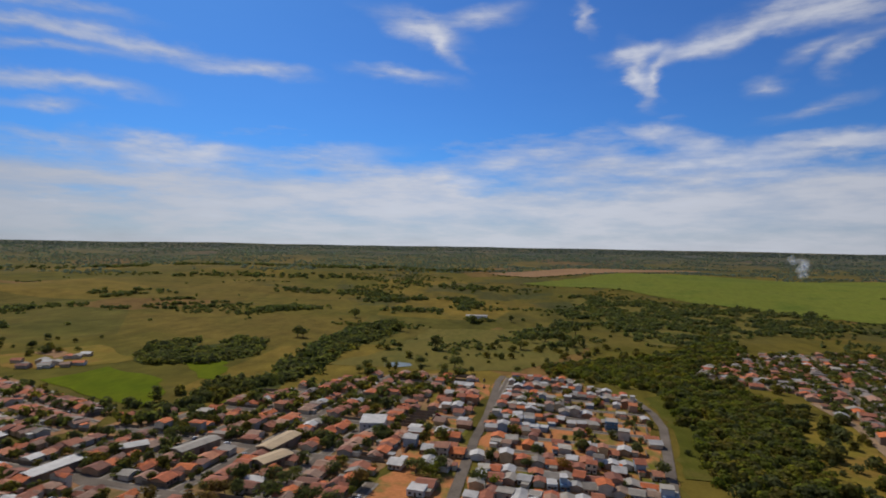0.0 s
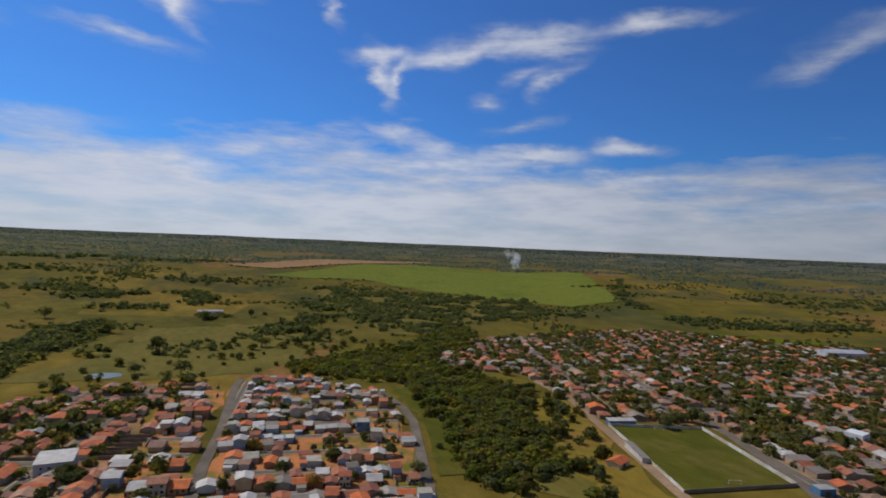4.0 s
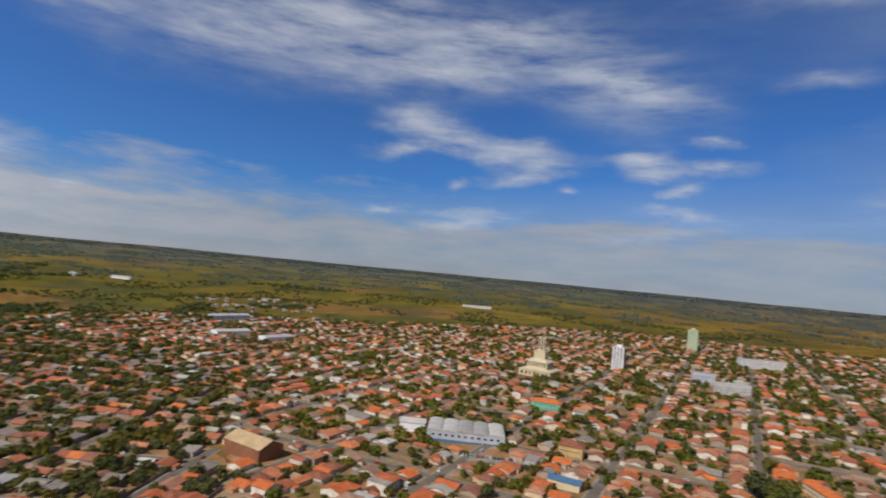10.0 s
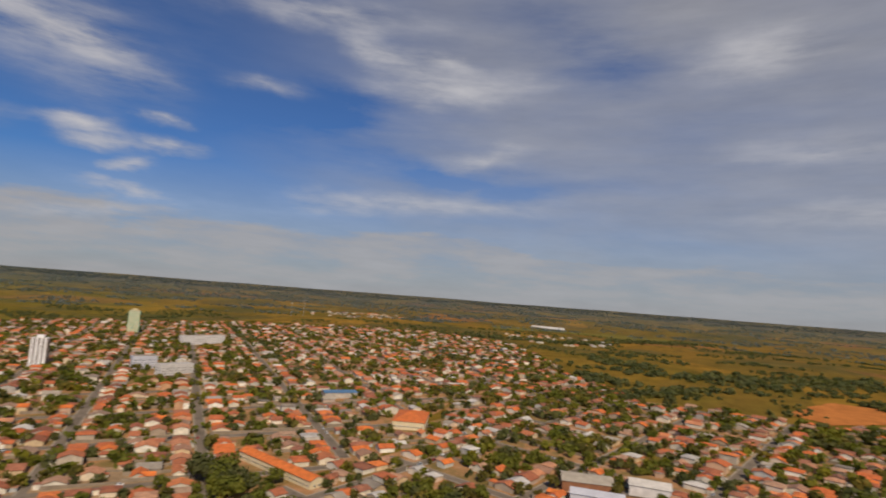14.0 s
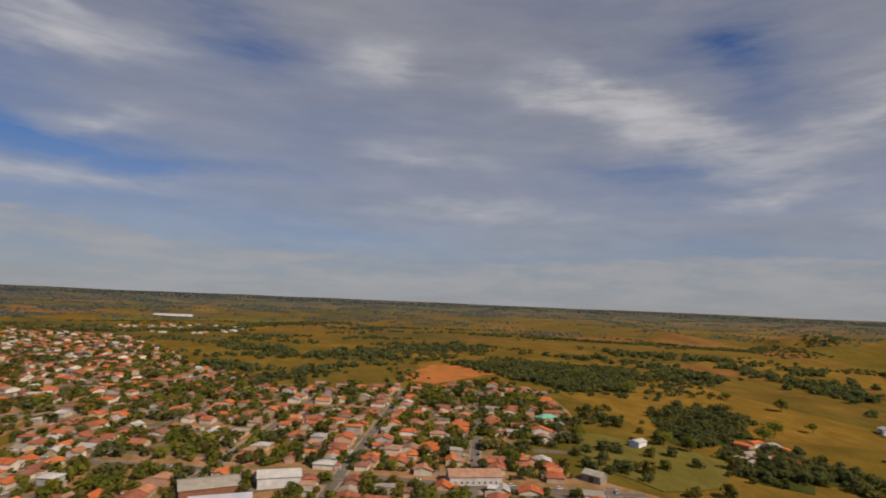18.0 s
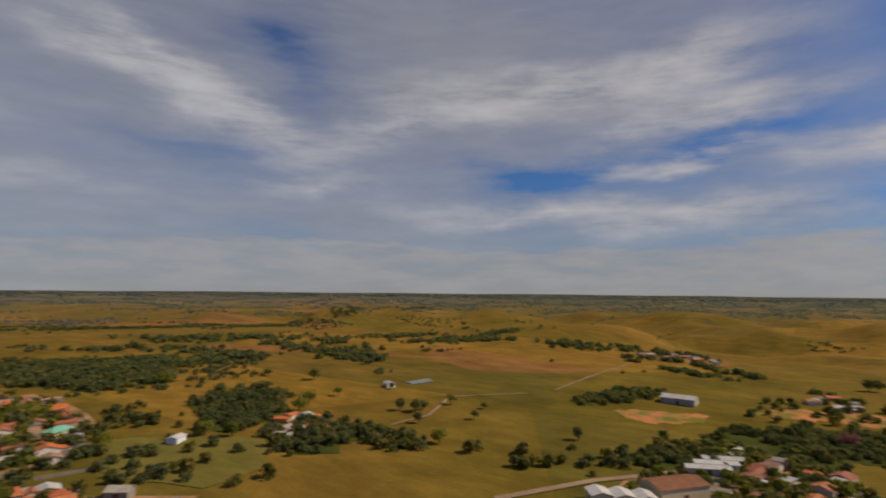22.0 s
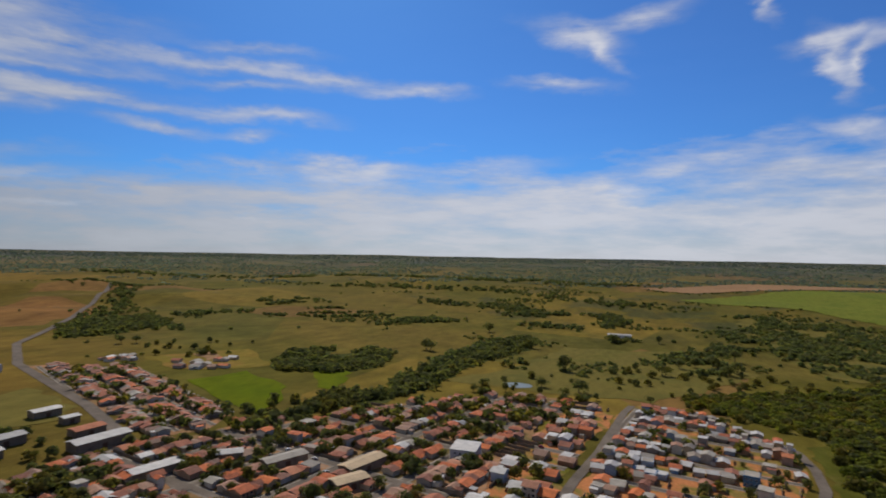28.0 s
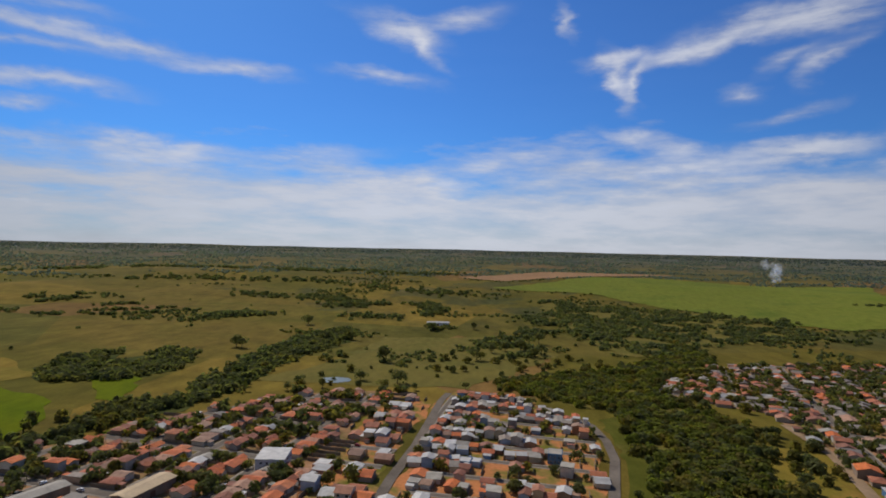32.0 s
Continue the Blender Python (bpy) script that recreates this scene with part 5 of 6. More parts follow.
for i, spec in enumerate(near_houses):
    put_house(spec, i < 230, i)
pool = {}
for i, spec in enumerate(far_houses):
    _, x, y, turn, w, d, kind, look_, tall, wall = spec
    shapes = house_shape(w, d, kind, tall)
    m = stand(x, y, turn)
    pieces = [("wall", shapes[0], wall), ("roof", shapes[1], LOOKS[look_][0])]
    if i % 5 < 3 and kind != "ell":
        low_wall, low_roof, low_look = annex(i, w, d)
        pieces += [("wall", low_wall, wall), ("roof", low_roof, LOOKS[low_look][0])]
    for key, shape, material in pieces:
        verts, faces = pool.setdefault((key, material.name), ([], [], material))[:2]
        k = len(verts)
        verts += [tuple(m @ Vector(v)) for v in shape[0]]
        faces += [tuple(i + k for i in f) for f in shape[1]]
town = tagged(new("distant_houses"), "many distant tile-roofed houses filling the town", "houses", kind="stuff")
for (key, _), (verts, faces, material) in pool.items():
    part("walls" if key == "wall" else "roofs", mesh_of("distant_houses", verts, faces, material), town)

verts, faces = [], []
for p, q in lot_walls:
    if rnd.random() < 0.5 or math.hypot(p[0] - 45, p[1] - 50) < 207 or math.hypot(p[0], p[1]) > 640 or inside(PITCH, *p):
        continue
    if any((p[0] - a) ** 2 + (p[1] - b) ** 2 < r * r or (q[0] - a) ** 2 + (q[1] - b) ** 2 < r * r for a, b, r in KEEP_OFF):
        continue
    w = math.hypot(q[0] - p[0], q[1] - p[1])
    m = stand((p[0] + q[0]) / 2, (p[1] + q[1]) / 2, math.degrees(math.atan2(q[1] - p[1], q[0] - p[0])))
    v, f = box(-w / 2, -0.09, -1.2, w / 2, 0.09, 1.9)
    k = len(verts)
    verts += [tuple(m @ Vector(c)) for c in v]
    faces += [tuple(i + k for i in c) for c in f]
tagged(new("garden_walls", mesh_of("garden_walls", verts, faces, GARDEN_WALL)), "rendered walls between the house lots", "walls", kind="stuff")

# ---- trees ----


def crown_points(rng, clumps, size, spread, lean):
    """Leaf clumps of one crown of unit height: quads round several uneven lobes."""
    lobes = [(rng.gauss(0, 0.15) * spread, rng.gauss(0, 0.15) * spread, rng.uniform(0.38, 0.72), rng.uniform(0.22, 0.34)) for _ in range(7)]
    verts = []
    for i in range(clumps):
        lx, ly, lz, lr = lobes[i % 7]
        z = rng.uniform(-0.75, 1)
        a = rng.uniform(0, 6.283)
        s = math.sqrt(1 - z * z)
        k = lr * rng.uniform(0.72, 1.12)
        c = Vector((lx + lean * lz + k * s * math.cos(a), ly + k * s * math.sin(a), lz + k * z * 0.85))
        n = Vector((s * math.cos(a) + rng.gauss(0, 0.3), s * math.sin(a) + rng.gauss(0, 0.3), z + 0.35 + rng.gauss(0, 0.25))).normalized()
        u = n.orthogonal().normalized()
        u.rotate(Matrix.Rotation(rng.uniform(0, 6.28), 3, n))
        w = n.cross(u)
        q = size * rng.uniform(0.6, 1.3)
        for e, f in ((-1, -0.7), (0.8, -1), (1, 0.9), (-0.7, 1)):
            verts.append(tuple(c + u * e * q + w * f * q + n * rng.uniform(-0.3, 0.3) * q))
    return np.array(verts)


def trunk_shape(rng):
    """A tapered trunk with three limbs, of unit height."""
    verts, faces = [], []

    def limb(p, q, ra, rb):
        k = len(verts)
        for c, r in ((p, ra), (q, rb)):
            for i in range(5):
                verts.append((c[0] + r * math.cos(i * 1.2566), c[1] + r * math.sin(i * 1.2566), c[2]))
        faces.extend((k + i, k + (i + 1) % 5, k + 5 + (i + 1) % 5, k + 5 + i) for i in range(5))

    limb((0, 0, -0.06), (0.01, 0, 0.36), 0.034, 0.022)
    for k in range(3):
        a = k * 2.1 + rng.random()
        limb((0.01, 0, 0.34), (0.2 * math.cos(a), 0.2 * math.sin(a), 0.66), 0.018, 0.007)
    return verts, faces


trng = random.Random(21)
QUADS = {n: np.arange(n * 4).reshape(-1, 4) for n in (6, 22, 110, 320)}
FINE = [crown_points(trng, 320, 0.045, 1.0 if k % 3 else 0.6, trng.uniform(-0.1, 0.1)) for k in range(6)]
MIDDLE = [crown_points(trng, 110, 0.085, 1.05, trng.uniform(-0.1, 0.1)) for k in range(6)]
ROUGH = [crown_points(trng, 6, 0.36, 2.2, 0.0) for k in range(5)]
COARSE = [crown_points(trng, 22, 0.175, 1.25, 0.0) for k in range(5)]
TRUNK = mesh_of("trunk", *trunk_shape(trng), BARK)
CROWNS = {}
for tone, material in (("green", LEAF), ("light", LEAF_LIGHT), ("dry", LEAF_DRY), ("pink", BLOSSOM)):
    CROWNS[tone] = [quick_mesh("crown", c, QUADS[320], material) for c in FINE]
TREE_WORDS = {"green": "broad dark green tree with a rounded crown", "light": "light green leafy tree beside houses", "dry": "sparse brownish dry-season tree", "pink": "pink-flowering tree among dry gardens"}


def plant(x, y, h, tone="green", group="single trees", wide=1.0):
    top = thing("tree", TREE_WORDS[tone], "tree", pose(x, y, land(x, y) + 0.1, 0, 0, trng.uniform(0, 360)), group)
    top.scale = (h * wide, h * wide, h)
    part("trunk", TRUNK, top)
    part("crown", trng.choice(CROWNS[tone]), top)


def wood(name, label, spots, shapes, quads, material, category="trees", low=0.12):
    """Many trees in one mesh: spots are x, y, height."""
    if not spots:
        return
    allv = []
    for x, y, h in spots:
        a = trng.uniform(0, 6.283)
        c = shapes[trng.randrange(len(shapes))]
        ca, sa = math.cos(a) * h, math.sin(a) * h
        v = np.empty_like(c)
        v[:, 0], v[:, 1], v[:, 2] = c[:, 0] * ca - c[:, 1] * sa + x, c[:, 0] * sa + c[:, 1] * ca + y, (c[:, 2] - low) * h + land(x, y)
        allv.append(v)
    n = len(quads)
    q = np.concatenate([quads + i * n * 4 for i in range(len(spots))])
    tagged(new(name, quick_mesh(name, np.concatenate(allv), q, material)), label, category, kind="stuff")


def fill_wood(border, gap, lo, hi, edge_gaps=0.12, least=-0.42):
    xs, ys = [p[0] for p in border], [p[1] for p in border]
    spots, y = [], min(ys)
    while y < max(ys):
        x = min(xs) + trng.uniform(0, gap)
        while x < max(xs):
            px, py = x + trng.uniform(-gap, gap) * 0.45, y + trng.uniform(-gap, gap) * 0.45
            if inside(border, px + trng.gauss(0, gap * 0.8), py + trng.gauss(0, gap * 0.8)) and trng.random() > edge_gaps and noise.noise((px * 0.018, py * 0.018, 1)) > least:
                spots.append((px, py, trng.uniform(lo, hi)))
            x += gap
        y += gap * 0.9
    return spots


# single trees that stand apart
for x, y, h in ((-88, 759, 22), (-51, 636, 17), (-92, 645, 13), (29, 803, 17), (-301, 808, 19), (-279, 1056, 20), (71, 893, 16), (94, 906, 20), (128, 972, 18), (-148, 580, 9), (-51, 1056, 16), (21, 1094, 15), (-201, 902, 17), (-169, 922, 18), (122, 874, 16),
                (-648, 598, 13), (-656, 581, 12), (-120, 600, 10), (-85, 604, 9), (-60, 610, 11), (-30, 612, 8), (20, 628, 9), (50, 870, 14), (110, 850, 17), (-290, 800, 17)):
    plant(x, y, h, "green", "pasture trees", 1.15)
for x, y, h in ((-313, -444, 12), (-387, -452, 15), (-368, -507, 10), (-272, -551, 14), (-279, -357, 13), (-303, -371, 14), (-130, -383, 11), (-342, -278, 13), (-338, -292, 12), (-403, -354, 7), (-354, -277, 9), (-385, -268, 10), (-353, -224, 8), (-392, -236, 7), (-187, -356, 12), (-198, -338, 12), (-345, -374, 9), (-280, -210, 12), (-314, -254, 10)):
    plant(x, y, h, trng.choice(("green", "light", "light")), "pasture trees", 1.2)
for x, y, h in ((-758, 71, 15), (-762, 79, 16), (-748, 114, 16), (-749, 126, 15), (-775, 160, 15), (-760, 150, 14), (-723, 330, 13), (-699, 342, 14), (-699, 376, 13), (-639, 39, 9), (-722, 423, 13), (-521, 245, 13), (-410, 206, 14), (-338, 155, 12), (-352, -132, 11), (-415, 137, 10)):
    plant(x, y, h, "green", "roadside trees", 1.1)
for x, y, h in [(317, 401, 11), (328, 392, 12), (346, 396, 13), (350, 387, 11), (312, 385, 12)]:
    plant(x, y, h, "green", "trees by the pitch", 1.2)
plant(-474, 89, 15, "pink", "flowering trees", 1.3)
plant(-459, 39, 13, "pink", "flowering trees", 1.2)
plant(-330, 120, 10, "pink", "flowering trees", 1.1)
for k in range(16):
    plant(323 + trng.uniform(-26, 26), -190 + trng.uniform(-18, 18), trng.uniform(11, 16), "light" if k % 2 else "green", "park trees", 1.2)

# yard trees: the nearest stand as trees of their own
spots = [s for s in yard_trees if math.hypot(s[0] - 45, s[1] - 50) > 240 and not inside(PITCH, s[0], s[1]) and not any((s[0] - a) ** 2 + (s[1] - b) ** 2 < (r * 0.9) ** 2 for a, b, r in KEEP_OFF)]
spots.sort(key=lambda s: math.hypot(s[0] - 45, s[1] - 50))
for x, y, h in spots[:240]:
    plant(x, y, h, trng.choice(("green", "green", "light", "dry")) if x > -100 and y < 200 else trng.choice(("green", "green", "green", "light", "dry")), "garden trees", 1.15)
rest = spots[240:]
south_side = [s for s in rest if s[1] < 110]
north_side = [s for s in rest if s[1] >= 110]
green_side = [s for i, s in enumerate(north_side) if i % 3] + south_side[::4]
olive_side = north_side[::3] + south_side[1::4]
light_side = south_side[2::4] + south_side[3::4]
for tones, material, words in ((green_side, LEAF, "dark green"), (olive_side, LEAF_OLIVE, "olive and brownish"), (light_side, LEAF_LIGHT, "light green")):
    close = [s for s in tones if math.hypot(s[0] - 45, s[1] - 50) < 420]
    wood("garden_trees", f"{words} trees between houses of the town", close, MIDDLE, QUADS[110], material)
    wood("garden_trees", f"{words} trees between distant houses", [s for s in tones if s not in set(close)], COARSE, QUADS[22], material)

# woods along the creek and round the fields
CREEK = [(152, 575), (150, 455), (120, 330), (165, 285), (190, 290), (198, 369), (226, 459), (244, 525), (252, 556), (215, 642), (225, 700), (363, 871), (374, 1052), (298, 889), (197, 777), (124, 725), (53, 675), (51, 637), (112, 600)]
VALLEY = [(179, 1550), (482, 1436), (697, 1303), (665, 1091), (434, 1038), (314, 884), (236, 905), (182, 1297)]
sheet("undergrowth", CREEK, GRASS_LAWN, "olive undergrowth below the creek trees", "undergrowth", 0.3, 14, 0.9)
sheet("undergrowth", VALLEY, GRASS_LAWN, "olive rough pasture between valley trees", "undergrowth", 0.3, 14, 0.9)
near_spots = fill_wood(CREEK, 6.4, 6, 13, 0.06, -0.5)
wood("creek_wood", "dense green wood along the creek", near_spots[::4], MIDDLE, QUADS[110], LEAF, "wood", 0.3)
wood("creek_wood", "light green trees in the creek wood", near_spots[1::2], MIDDLE, QUADS[110], LEAF_LIGHT, "wood", 0.3)
wood("creek_wood", "olive and brownish trees in the creek wood", near_spots[2::4], MIDDLE, QUADS[110], LEAF_OLIVE, "wood", 0.3)
BELTS = [
    [(-406, 589), (-446, 690), (-408, 724), (-390, 640), (-374, 655), (-372, 748), (-330, 764), (-292, 640), (-322, 572), (-369, 560)],
    [(-270, 398), (-253, 420), (-262, 500), (-254, 522), (-211, 519), (-241, 591), (-233, 717), (-250, 938), (-188, 1049), (-165, 924), (-201, 736), (-198, 553), (-205, 482), (-232, 450), (-240, 389)],
    [(-110, -794), (-225, -788), (-381, -719), (-272, -551), (-210, -559), (-170, -637)],
    [(-233, -445), (-294, -487), (-325, -430), (-259, -361), (-208, -345), (-202, -388)],
    [(-230, -333), (-282, -310), (-282, -260), (-217, -252), (-195, -279)],
    [(-306, -100), (-390, -68), (-465, -35), (-500, 20), (-560, 100), (-480, 110), (-423, 40), (-340, -45)],
    [(-473, -182), (-538, -163), (-577, -126), (-545, -121), (-468, -163)],
    [(-700, 226), (-700, 308), (-550, 243), (-552, 191)],
    [(-861, 629), (-891, 708), (-914, 838), (-783, 782), (-738, 647), (-742, 569)]]
for border in BELTS:
    sheet("undergrowth", border, SCRUB, "dark green undergrowth below a tree belt", "undergrowth", 0.32, 14, 0.9)
belt_spots = []
for border in BELTS:
    belt_spots += fill_wood(border, 7.4, 6, 12, 0.06, -0.42)
wood("tree_belts", "dark green belts of trees round the pastures", [s for s in belt_spots if math.hypot(s[0], s[1]) < 560], MIDDLE, QUADS[110], LEAF, "wood", 0.28)
wood("tree_belts", "dark green belts of trees beyond the pastures", [s for s in belt_spots if math.hypot(s[0], s[1]) >= 560], COARSE, QUADS[22], LEAF, "wood", 0.28)
scrub = []
for x, y, s, n in ((-250, 420, 40, 26), (-320, 160, 60, 40), (-420, 120, 60, 36), (-520, 180, 70, 40), (-180, -300, 60, 30), (212, 385, 28, 22), (205, 330, 24, 16), (240, 440, 30, 30), (262, 500, 26, 24), (280, 640, 60, 50), (300, 440, 22, 14), (-330, 200, 90, 50), (-450, 150, 90, 40), (-385, 230, 45, 44), (-300, 20, 60, 30), (-220, 160, 60, 24), (-600, 80, 70, 40), (-560, 10, 60, 30), (-90, -420, 50, 40), (-180, -420, 60, 30), (-300, -120, 34, 14), (-256, -233, 24, 10), (-281, -160, 26, 12), (200, 480, 40, 20), (-560, 620, 90, 26), (-160, 690, 90, 22), (30, 760, 90, 34), (130, 800, 70, 40)):
    for k in range(int(n * 0.7)):
        a, q = trng.uniform(0, 6.283), math.sqrt(trng.random()) * s
        px, py = x + q * math.cos(a), y + q * math.sin(a)
        if not inside(PITCH, px, py) and not any((px - u) ** 2 + (py - v) ** 2 < r * r for u, v, r in KEEP_OFF):
            scrub.append((px, py, trng.uniform(5, 13)))
wood("scattered_trees", "scattered bushy trees on rough pasture", scrub[::2], MIDDLE, QUADS[110], LEAF_OLIVE, "trees", 0.2)
wood("scattered_trees", "scattered green trees on rough pasture", scrub[1::2], MIDDLE, QUADS[110], LEAF, "trees", 0.2)


def hedge(pts, width, gap, lo, hi):
    """Trees along a line, uneven and with gaps."""
    for (xa, ya), (xb, yb) in zip(pts, pts[1:]):
        n = int(math.hypot(xb - xa, yb - ya) * max(width, gap) / gap / gap) + 1
        for k in range(n):
            t = trng.random()
            px, py = xa + (xb - xa) * t + trng.gauss(0, width * 0.4), ya + (yb - ya) * t + trng.gauss(0, width * 0.4)
            if noise.noise((px * 0.013, py * 0.013, 6.6)) > -0.3:
                hedges.append((px, py, trng.uniform(lo, hi)))


hedges = []
hedge([(-1076, 1598), (-786, 1743), (-495, 1820), (-77, 1627)], 60, 15, 9, 15)
hedge([(-928, 1152), (-844, 1299)], 26, 10, 7, 12)
hedge([(-719, 1142), (-686, 1194)], 24, 9, 7, 12)
hedge([(-1992, 1475), (-1555, 1782), (-971, 2124), (-36, 2214)], 90, 18, 10, 17)
hedge([(-494, 1064), (-388, 1168)], 36, 10, 8, 13)
hedge([(-750, 995), (-595, 1176)], 18, 9, 6, 10)
hedge([(25, 823), (48, 958), (119, 919)], 26, 10, 7, 12)
hedge([(-918, 910), (-875, 949)], 16, 8, 6, 9)
hedge([(-835, 659), (-1022, 854), (-1336, 1138)], 40, 11, 7, 12)
hedge([(955, 1489), (1163, 1503)], 30, 12, 7, 12)
hedge([(881, 1023), (966, 883), (1159, 782)], 60, 11, 8, 13)
hedge([(904, 622), (1057, 539), (1152, 435)], 55, 10, 8, 13)
hedge([(1342, 796), (1398, 695)], 70, 14, 8, 14)
hedge([(1248, 1676), (934, 1238), (870, 906)], 30, 11, 7, 12)
hedge([(1338, 1207), (1569, 922), (1925, 688)], 50, 14, 8, 14)
hedge([(499, 1133), (690, 1084)], 34, 10, 7, 12)
hedge([(-112, 1624), (90, 1624)], 60, 14, 8, 13)
hedge([(-90, 1379), (-40, 1380)], 40, 11, 7, 12)
hedge([(-321, 1335), (-119, 1443), (-58, 1355), (-94, 1222), (-242, 1183)], 40, 10, 9, 14)
hedge([(228, -720), (193, -796)], 40, 11, 7, 12)
hedge([(183, -953), (138, -950)], 60, 12, 8, 13)
hedge([(201, -584), (129, -648), (45, -747)], 50, 10, 7, 12)
hedge([(538, -876), (363, -794), (249, -664)], 40, 11, 7, 12)
hedge([(710, -1363), (370, -1442), (-3, -2143)], 70, 16, 9, 15)
hedge([(1074, -967), (729, -684), (543, -541)], 24, 10, 7, 12)
hedge([(237, -1022), (122, -931)], 50, 12, 8, 13)
hedge([(85, -856), (-64, -944), (-244, -1059)], 60, 12, 8, 14)
hedge([(-306, -948), (-420, -782), (-447, -636)], 50, 12, 7, 13)
hedge([(-974, -1263), (-1661, -1527), (-2242, -1618)], 90, 18, 10, 16)
hedge([(-672, -714), (-538, -504)], 60, 12, 8, 13)
hedge([(-685, -651), (-937, -690)], 40, 12, 8, 13)
hedge([(-150, -457), (-157, -414), (-106, -342)], 40, 10, 7, 12)
hedge([(-101, -306), (-134, -312)], 20, 8, 6, 10)
hedge([(-429, -954), (-536, -891), (-657, -796)], 70, 13, 8, 14)
hedge([(-306, -709), (-384, -626), (-474, -663)], 44, 11, 7, 12)
hedge([(-520, -505), (-537, -481)], 22, 9, 6, 10)
hedge([(-794, -604), (-1038, -495)], 50, 13, 7, 12)
hedge([(-225, -316), (-260, -270), (-261, -230)], 30, 9, 7, 12)
hedge([(-893, -352), (-971, -134)], 60, 13, 8, 13)
hedge([(-489, -175), (-540, -150), (-570, -125)], 24, 8, 7, 11)
hedge([(-840, -228), (-853, -126), (-816, -117), (-760, -40)], 14, 8, 9, 13)
hedge([(-808, 78), (-785, 97), (-794, 123), (-821, 179)], 12, 9, 9, 13)
hedge([(-799, -222), (-723, -83), (-700, 26)], 18, 8, 7, 11)
hedge([(-562, -106), (-590, -54)], 26, 9, 6, 10)
hedge([(-506, 3), (-529, 36)], 26, 9, 6, 10)
hedge([(-701, 147), (-657, 214)], 26, 9, 7, 11)
hedge([(-1407, 486), (-1184, 552)], 40, 13, 7, 12)
hedge([(-1674, 1177), (-1300, 1097)], 90, 15, 9, 14)
hedge([(-903, 918), (-810, 1022)], 40, 12, 7, 12)
hedge([(-512, 444), (-496, 474)], 20, 8, 6, 10)
hedge([(-459, 44), (-500, 124)], 40, 10, 7, 12)
hedge([(-495, 217), (-449, 228), (-393, 199), (-346, 216)], 40, 11, 7, 12)
hedge([(-334, 60), (-337, 163)], 30, 11, 6, 10)
hedge([(-873, 1103), (-814, 1262)], 30, 9, 8, 13)
hedge([(-881, 886), (-853, 933)], 40, 9, 8, 13)
hedge([(-815, 721), (-729, 733)], 40, 9, 7, 12)
hedge([(-743, 998), (-615, 1052), (-541, 1148)], 24, 9, 6, 11)
hedge([(-477, 1049), (-412, 1151)], 44, 9, 8, 13)
hedge([(-598, 1447), (-337, 1472), (-249, 1350)], 60, 11, 8, 13)
hedge([(-226, 674), (-245, 779), (-237, 855), (-201, 953)], 22, 8, 8, 14)
hedge([(22, 872), (93, 1013), (160, 1133)], 40, 9, 7, 13)
hedge([(-63, 1082), (28, 1141)], 26, 9, 7, 12)
hedge([(112, 1329), (202, 1150), (248, 1051)], 70, 9, 7, 13)
hedge([(-57, 1058), (-38, 1065)], 16, 8, 8, 12)
hedge([(22, 861), (99, 856)], 30, 9, 8, 13)
hedge([(1127, 736), (1212, 584), (1232, 453)], 60, 10, 8, 13)
hedge([(1826, 918), (2182, 953)], 50, 12, 8, 13)
hedge([(1254, 336), (1417, 319), (1519, 93)], 50, 11, 8, 13)
hedge([(2087, 282), (2029, 0)], 60, 13, 8, 13)
hedge([(223, -856), (59, -875), (-48, -834)], 40, 10, 7, 12)
hedge([(240, -1209), (99, -1094)], 40, 11, 7, 12)
hedge([(222, -746), (125, -727)], 40, 10, 7, 12)
hedge([(-333, -1411), (-587, -1279), (-992, -1405)], 40, 11, 7, 12)
hedge([(-238, -724), (-280, -598)], 44, 9, 8, 13)
hedge([(-848, -1439), (-924, -1125)], 50, 12, 8, 13)
hedge([(-564, -753), (-551, -497)], 36, 9, 8, 13)
hedge([(-745, -619), (-883, -498), (-920, -304)], 40, 10, 7, 12)
wood("hedgerows", "dark hedges and copses between the fields", [s for s in hedges if math.hypot(s[0], s[1]) < 640], MIDDLE, QUADS[110], LEAF, "hedges", 0.25)
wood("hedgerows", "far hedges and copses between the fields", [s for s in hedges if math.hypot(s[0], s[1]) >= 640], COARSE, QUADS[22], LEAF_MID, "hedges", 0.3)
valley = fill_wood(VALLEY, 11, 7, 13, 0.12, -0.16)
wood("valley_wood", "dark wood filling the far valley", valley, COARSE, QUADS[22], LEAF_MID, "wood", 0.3)

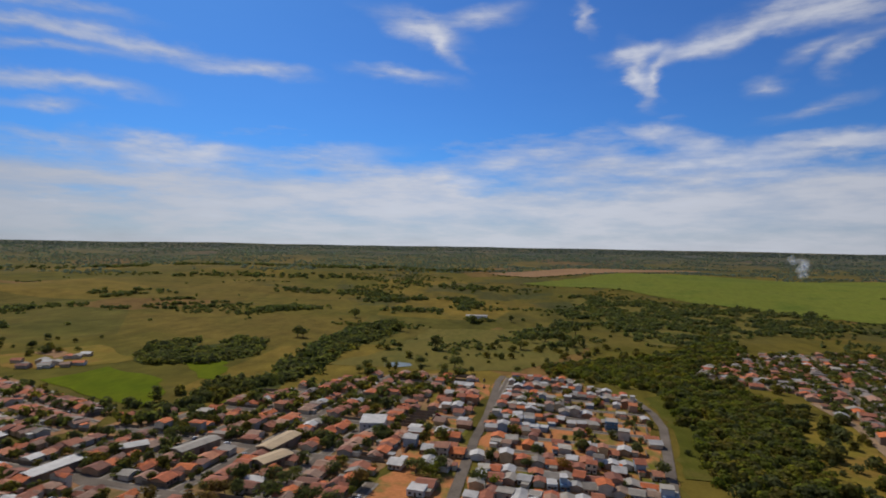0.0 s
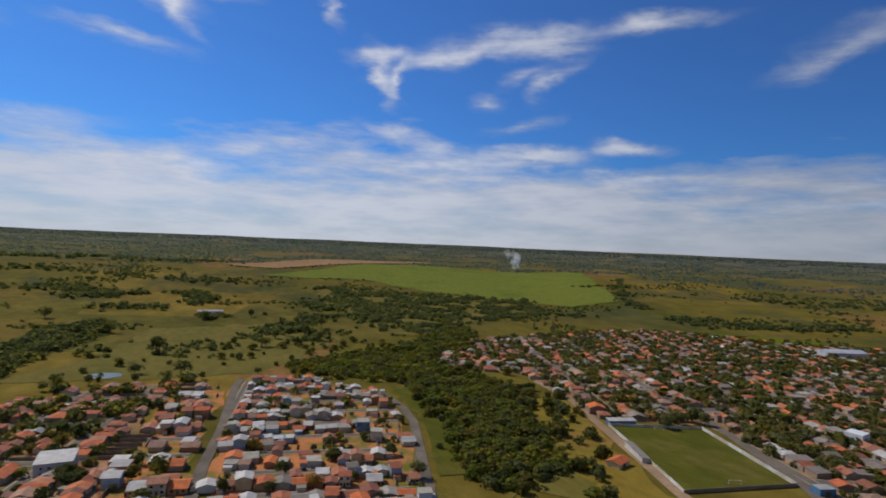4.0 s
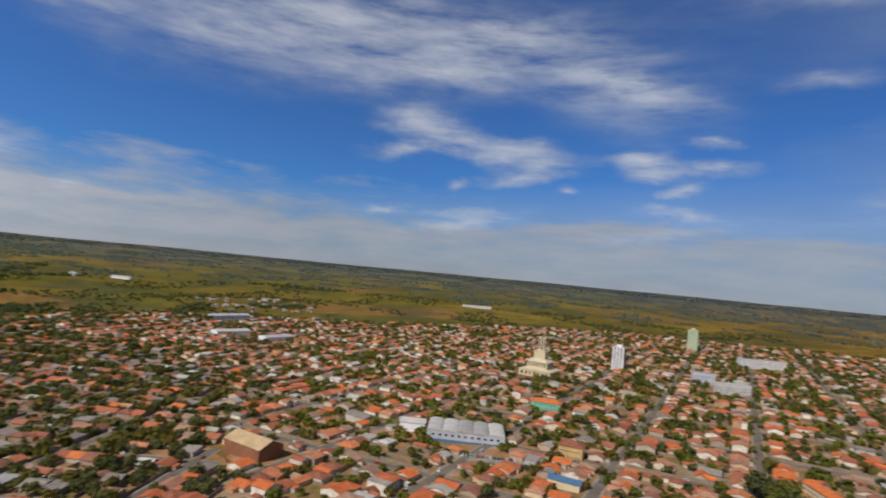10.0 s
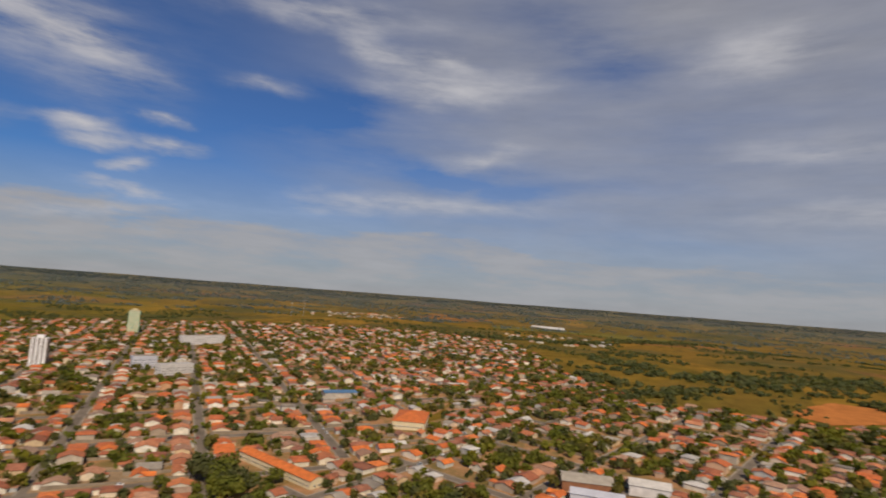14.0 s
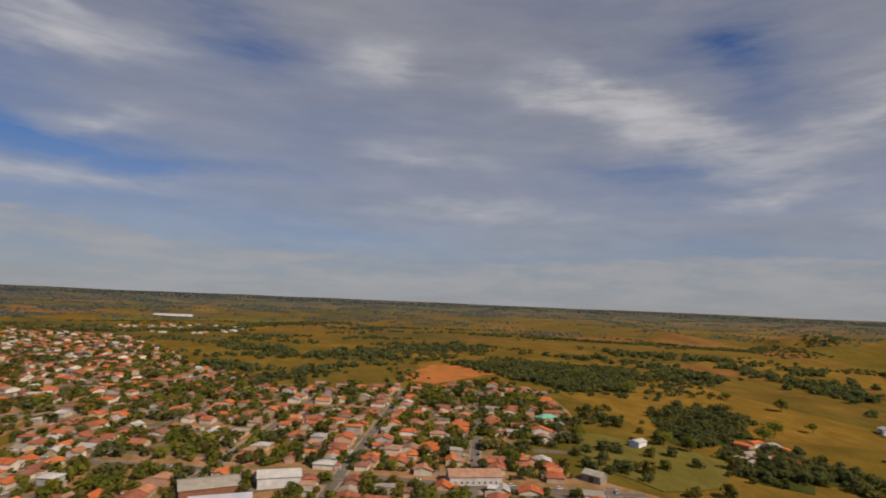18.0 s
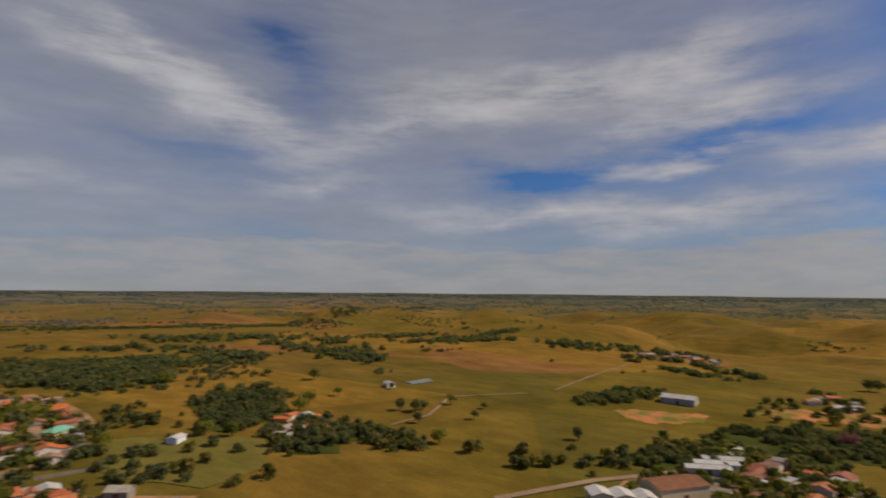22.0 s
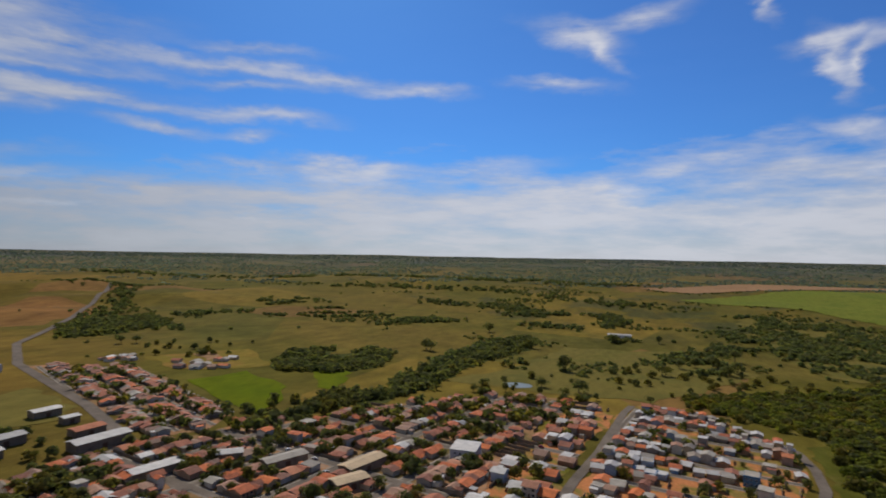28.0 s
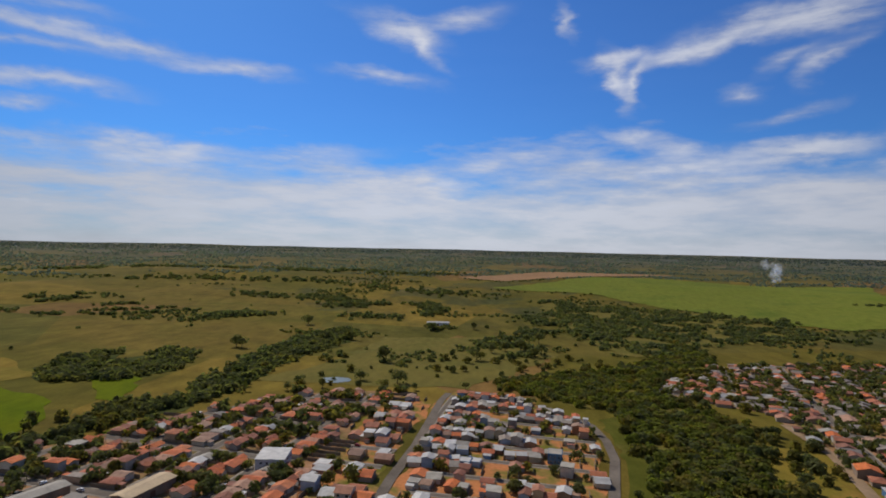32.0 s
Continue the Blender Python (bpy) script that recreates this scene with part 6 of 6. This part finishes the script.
# far countryside: hedges, copses and woodland out to the horizon
frng = random.Random(5)
OPEN = [[(65, 1788), (452, 2125), (1253, 1914), (920, 1239), (750, 1204), (581, 1353), (354, 1670)], [(-58, 2106), (275, 2460), (854, 2430), (457, 2155), (109, 1977)], NORTHEAST, CENTRE, SOUTH, STRIP]
mid_spots, far_spots = [], []
tries = 0
while len(mid_spots) + len(far_spots) < 80000 and tries < 330000:
    tries += 1
    a = frng.uniform(0, 6.283)
    r = 640 + 4100 * frng.random() ** 0.85
    x, y = MIDX + r * math.sin(a), MIDY + r * math.cos(a)
    west_hills = max(0.0, math.cos(a + 1.43)) ** 3
    n = noise.noise((x * 0.0045, y * 0.0065, 9.1)) + 0.45 * noise.noise((x * 0.014, y * 0.02, 2.2)) + 0.10 * step(1900, 3000, r) + 0.45 * step(3900, 4400, r) + 0.22 * noise.noise((x * 0.0016, y * 0.0016, 5.0))
    n += 0.36 * max(0.0, math.cos(a + 0.15)) * step(1500, 2200, r) + 0.16 * max(0.0, math.cos(a - 1.75)) + 0.12 * max(0.0, math.cos(a - 3.3)) + west_hills * (0.35 * step(2300, 2800, r) - 0.5 * step(2700, 2300, r))
    if n < 0.32 and frng.random() > 0.004:
        continue
    if any(inside(p, x, y) for p in OPEN):
        continue
    (mid_spots if r < 2000 else far_spots).append((x, y, frng.uniform(4.5, 8.5)))
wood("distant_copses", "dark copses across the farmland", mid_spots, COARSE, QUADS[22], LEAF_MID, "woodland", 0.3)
# the far woods carry distance haze in their leaf colour
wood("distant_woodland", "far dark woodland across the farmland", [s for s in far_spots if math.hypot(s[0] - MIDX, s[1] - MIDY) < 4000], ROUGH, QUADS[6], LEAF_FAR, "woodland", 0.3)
wood("horizon_woodland", "dark woodland along the horizon, tinted blue in place of haze", [s for s in far_spots if math.hypot(s[0] - MIDX, s[1] - MIDY) >= 4000], ROUGH, QUADS[6], LEAF_RIM, "woodland", 0.3)

# ---- smoke of a field fire, far off ----


def smoke_plume():
    m = Mat("pale_smoke", 1.0)
    m.colour((0.8, 0.82, 0.86))
    clear = m.node("ShaderNodeBsdfTransparent")
    both = m.node("ShaderNodeMixShader")
    both.inputs[0].default_value = 0.075
    m.t.links.new(clear.outputs[0], both.inputs[1])
    lit = m.node("ShaderNodeBsdfTranslucent")
    lit.inputs[0].default_value = (0.9, 0.92, 0.95, 1)
    pair = m.node("ShaderNodeAddShader")
    m.t.links.new(m.b.outputs[0], pair.inputs[0])
    m.t.links.new(lit.outputs[0], pair.inputs[1])
    m.t.links.new(pair.outputs[0], both.inputs[2])
    m.t.links.new(both.outputs[0], m.t.nodes["Material Output"].inputs[0])
    srng = random.Random(3)
    bm = bmesh.new()
    for k in range(14):
        z = srng.random() ** 1.3
        c = Vector((srng.gauss(0, 5 + 11 * z) - 24 * z, srng.gauss(0, 8), z * 78))
        made = bmesh.ops.create_icosphere(bm, subdivisions=2, radius=srng.uniform(7, 11) * (0.6 + z))
        for v in made["verts"]:
            v.co = v.co * (1 + 0.5 * noise.noise(v.co * 0.2 + c)) + c
    me = bpy.data.meshes.new("smoke_plume")
    bm.to_mesh(me)
    bm.free()
    me.materials.append(m.m)
    ob = new("smoke_plume", me)
    ob.location = (1069, 2102, land(1069, 2102))
    tagged(ob, "pale thin smoke rising from a distant field fire", "smoke")


smoke_plume()

# ---- parked cars ----


def car_paint(name, colour):
    return flat(name, colour, 0.3, 2.0, 0.1)


def make_car(paint, words, m):
    top = thing("car", f"{words} hatchback parked along a street", "car", m, "parked cars")
    slab("body", joined(box(-2.0, -0.82, 0.32, 2.0, 0.82, 0.78), box(-1.9, -0.76, 0.78, 1.9, 0.76, 0.92)), paint, top)
    v = [(-1.75, -0.74, 0.92), (1.0, -0.74, 0.92), (1.0, 0.74, 0.92), (-1.75, 0.74, 0.92), (-1.35, -0.6, 1.42), (0.35, -0.6, 1.42), (0.35, 0.6, 1.42), (-1.35, 0.6, 1.42)]
    slab("window", (v, [(0, 1, 5, 4), (1, 2, 6, 5), (2, 3, 7, 6), (3, 0, 4, 7), (4, 5, 6, 7)]), GLASS, top)
    slab("roof", box(-1.38, -0.62, 1.425, 0.38, 0.62, 1.49), paint, top)
    ring = [(0.32 * math.cos(k * math.pi / 5), 0.32 * math.sin(k * math.pi / 5)) for k in range(10)]
    wheel = [(x, y, z) for y in (-0.1, 0.1) for x, z in ring]
    faces = [(k, (k + 1) % 10, 10 + (k + 1) % 10, 10 + k) for k in range(10)] + [tuple(range(9, -1, -1)), tuple(range(10, 20))]
    me = mesh_of("wheel", wheel, faces, TYRE)
    for x in (-1.25, 1.25):
        for y in (-0.78, 0.78):
            part("wheel", me, top, "", pose(x, y, 0.32))
    return top


PAINTS = [(car_paint("white_car_paint", (0.7, 0.7, 0.7)), "white"), (car_paint("silver_car_paint", (0.4, 0.41, 0.42)), "silver"), (car_paint("red_car_paint", (0.35, 0.03, 0.02)), "red"), (car_paint("black_car_paint", (0.03, 0.03, 0.035)), "black")]
firsts = [make_car(paint, words, pose(0, 0, 0)) for paint, words in PAINTS]
crng = random.Random(11)
spots_for_cars = []
for ob in list(scene.collection.objects):
    if ob.name.startswith("street") and ob.data and ob.data.materials[0] == ASPHALT:
        vs = ob.data.vertices
        for k in range(0, len(vs) - 2, 2):
            a, c = (vs[k].co + vs[k + 1].co) / 2, (vs[k + 2].co + vs[k + 3].co) / 2
            p = (a + c) / 2
            d = math.hypot(p.x - 45, p.y - 50)
            if 250 < d < 520 and crng.random() < 0.16:
                side = (vs[k].co - vs[k + 1].co).normalized() * crng.choice((-1, 1)) * ((vs[k].co - vs[k + 1].co).length / 2 - 1.1)
                spots_for_cars.append((d, p + side, math.degrees(math.atan2(c.y - a.y, c.x - a.x))))
spots_for_cars.sort(key=lambda s: s[0])
for i, (_, p, turn) in enumerate(spots_for_cars[:110]):
    k = crng.choice((0, 0, 1, 1, 2, 3))
    m = pose(p.x, p.y, p.z + 0.02, 0, 0, turn + crng.choice((0, 180)))
    if i < 4:
        firsts[i].matrix_world = m
    else:
        copy_thing(firsts[k], m)
# a row of parked cars on the yard beside the factory
for k in range(14):
    x, y = 431 - k * 1.05, -24 - k * 2.6
    copy_thing(firsts[crng.choice((0, 0, 1, 1, 2, 3))], pose(x, y, land(x, y) + 0.52, 0, 0, -20 + crng.uniform(-3, 3)))
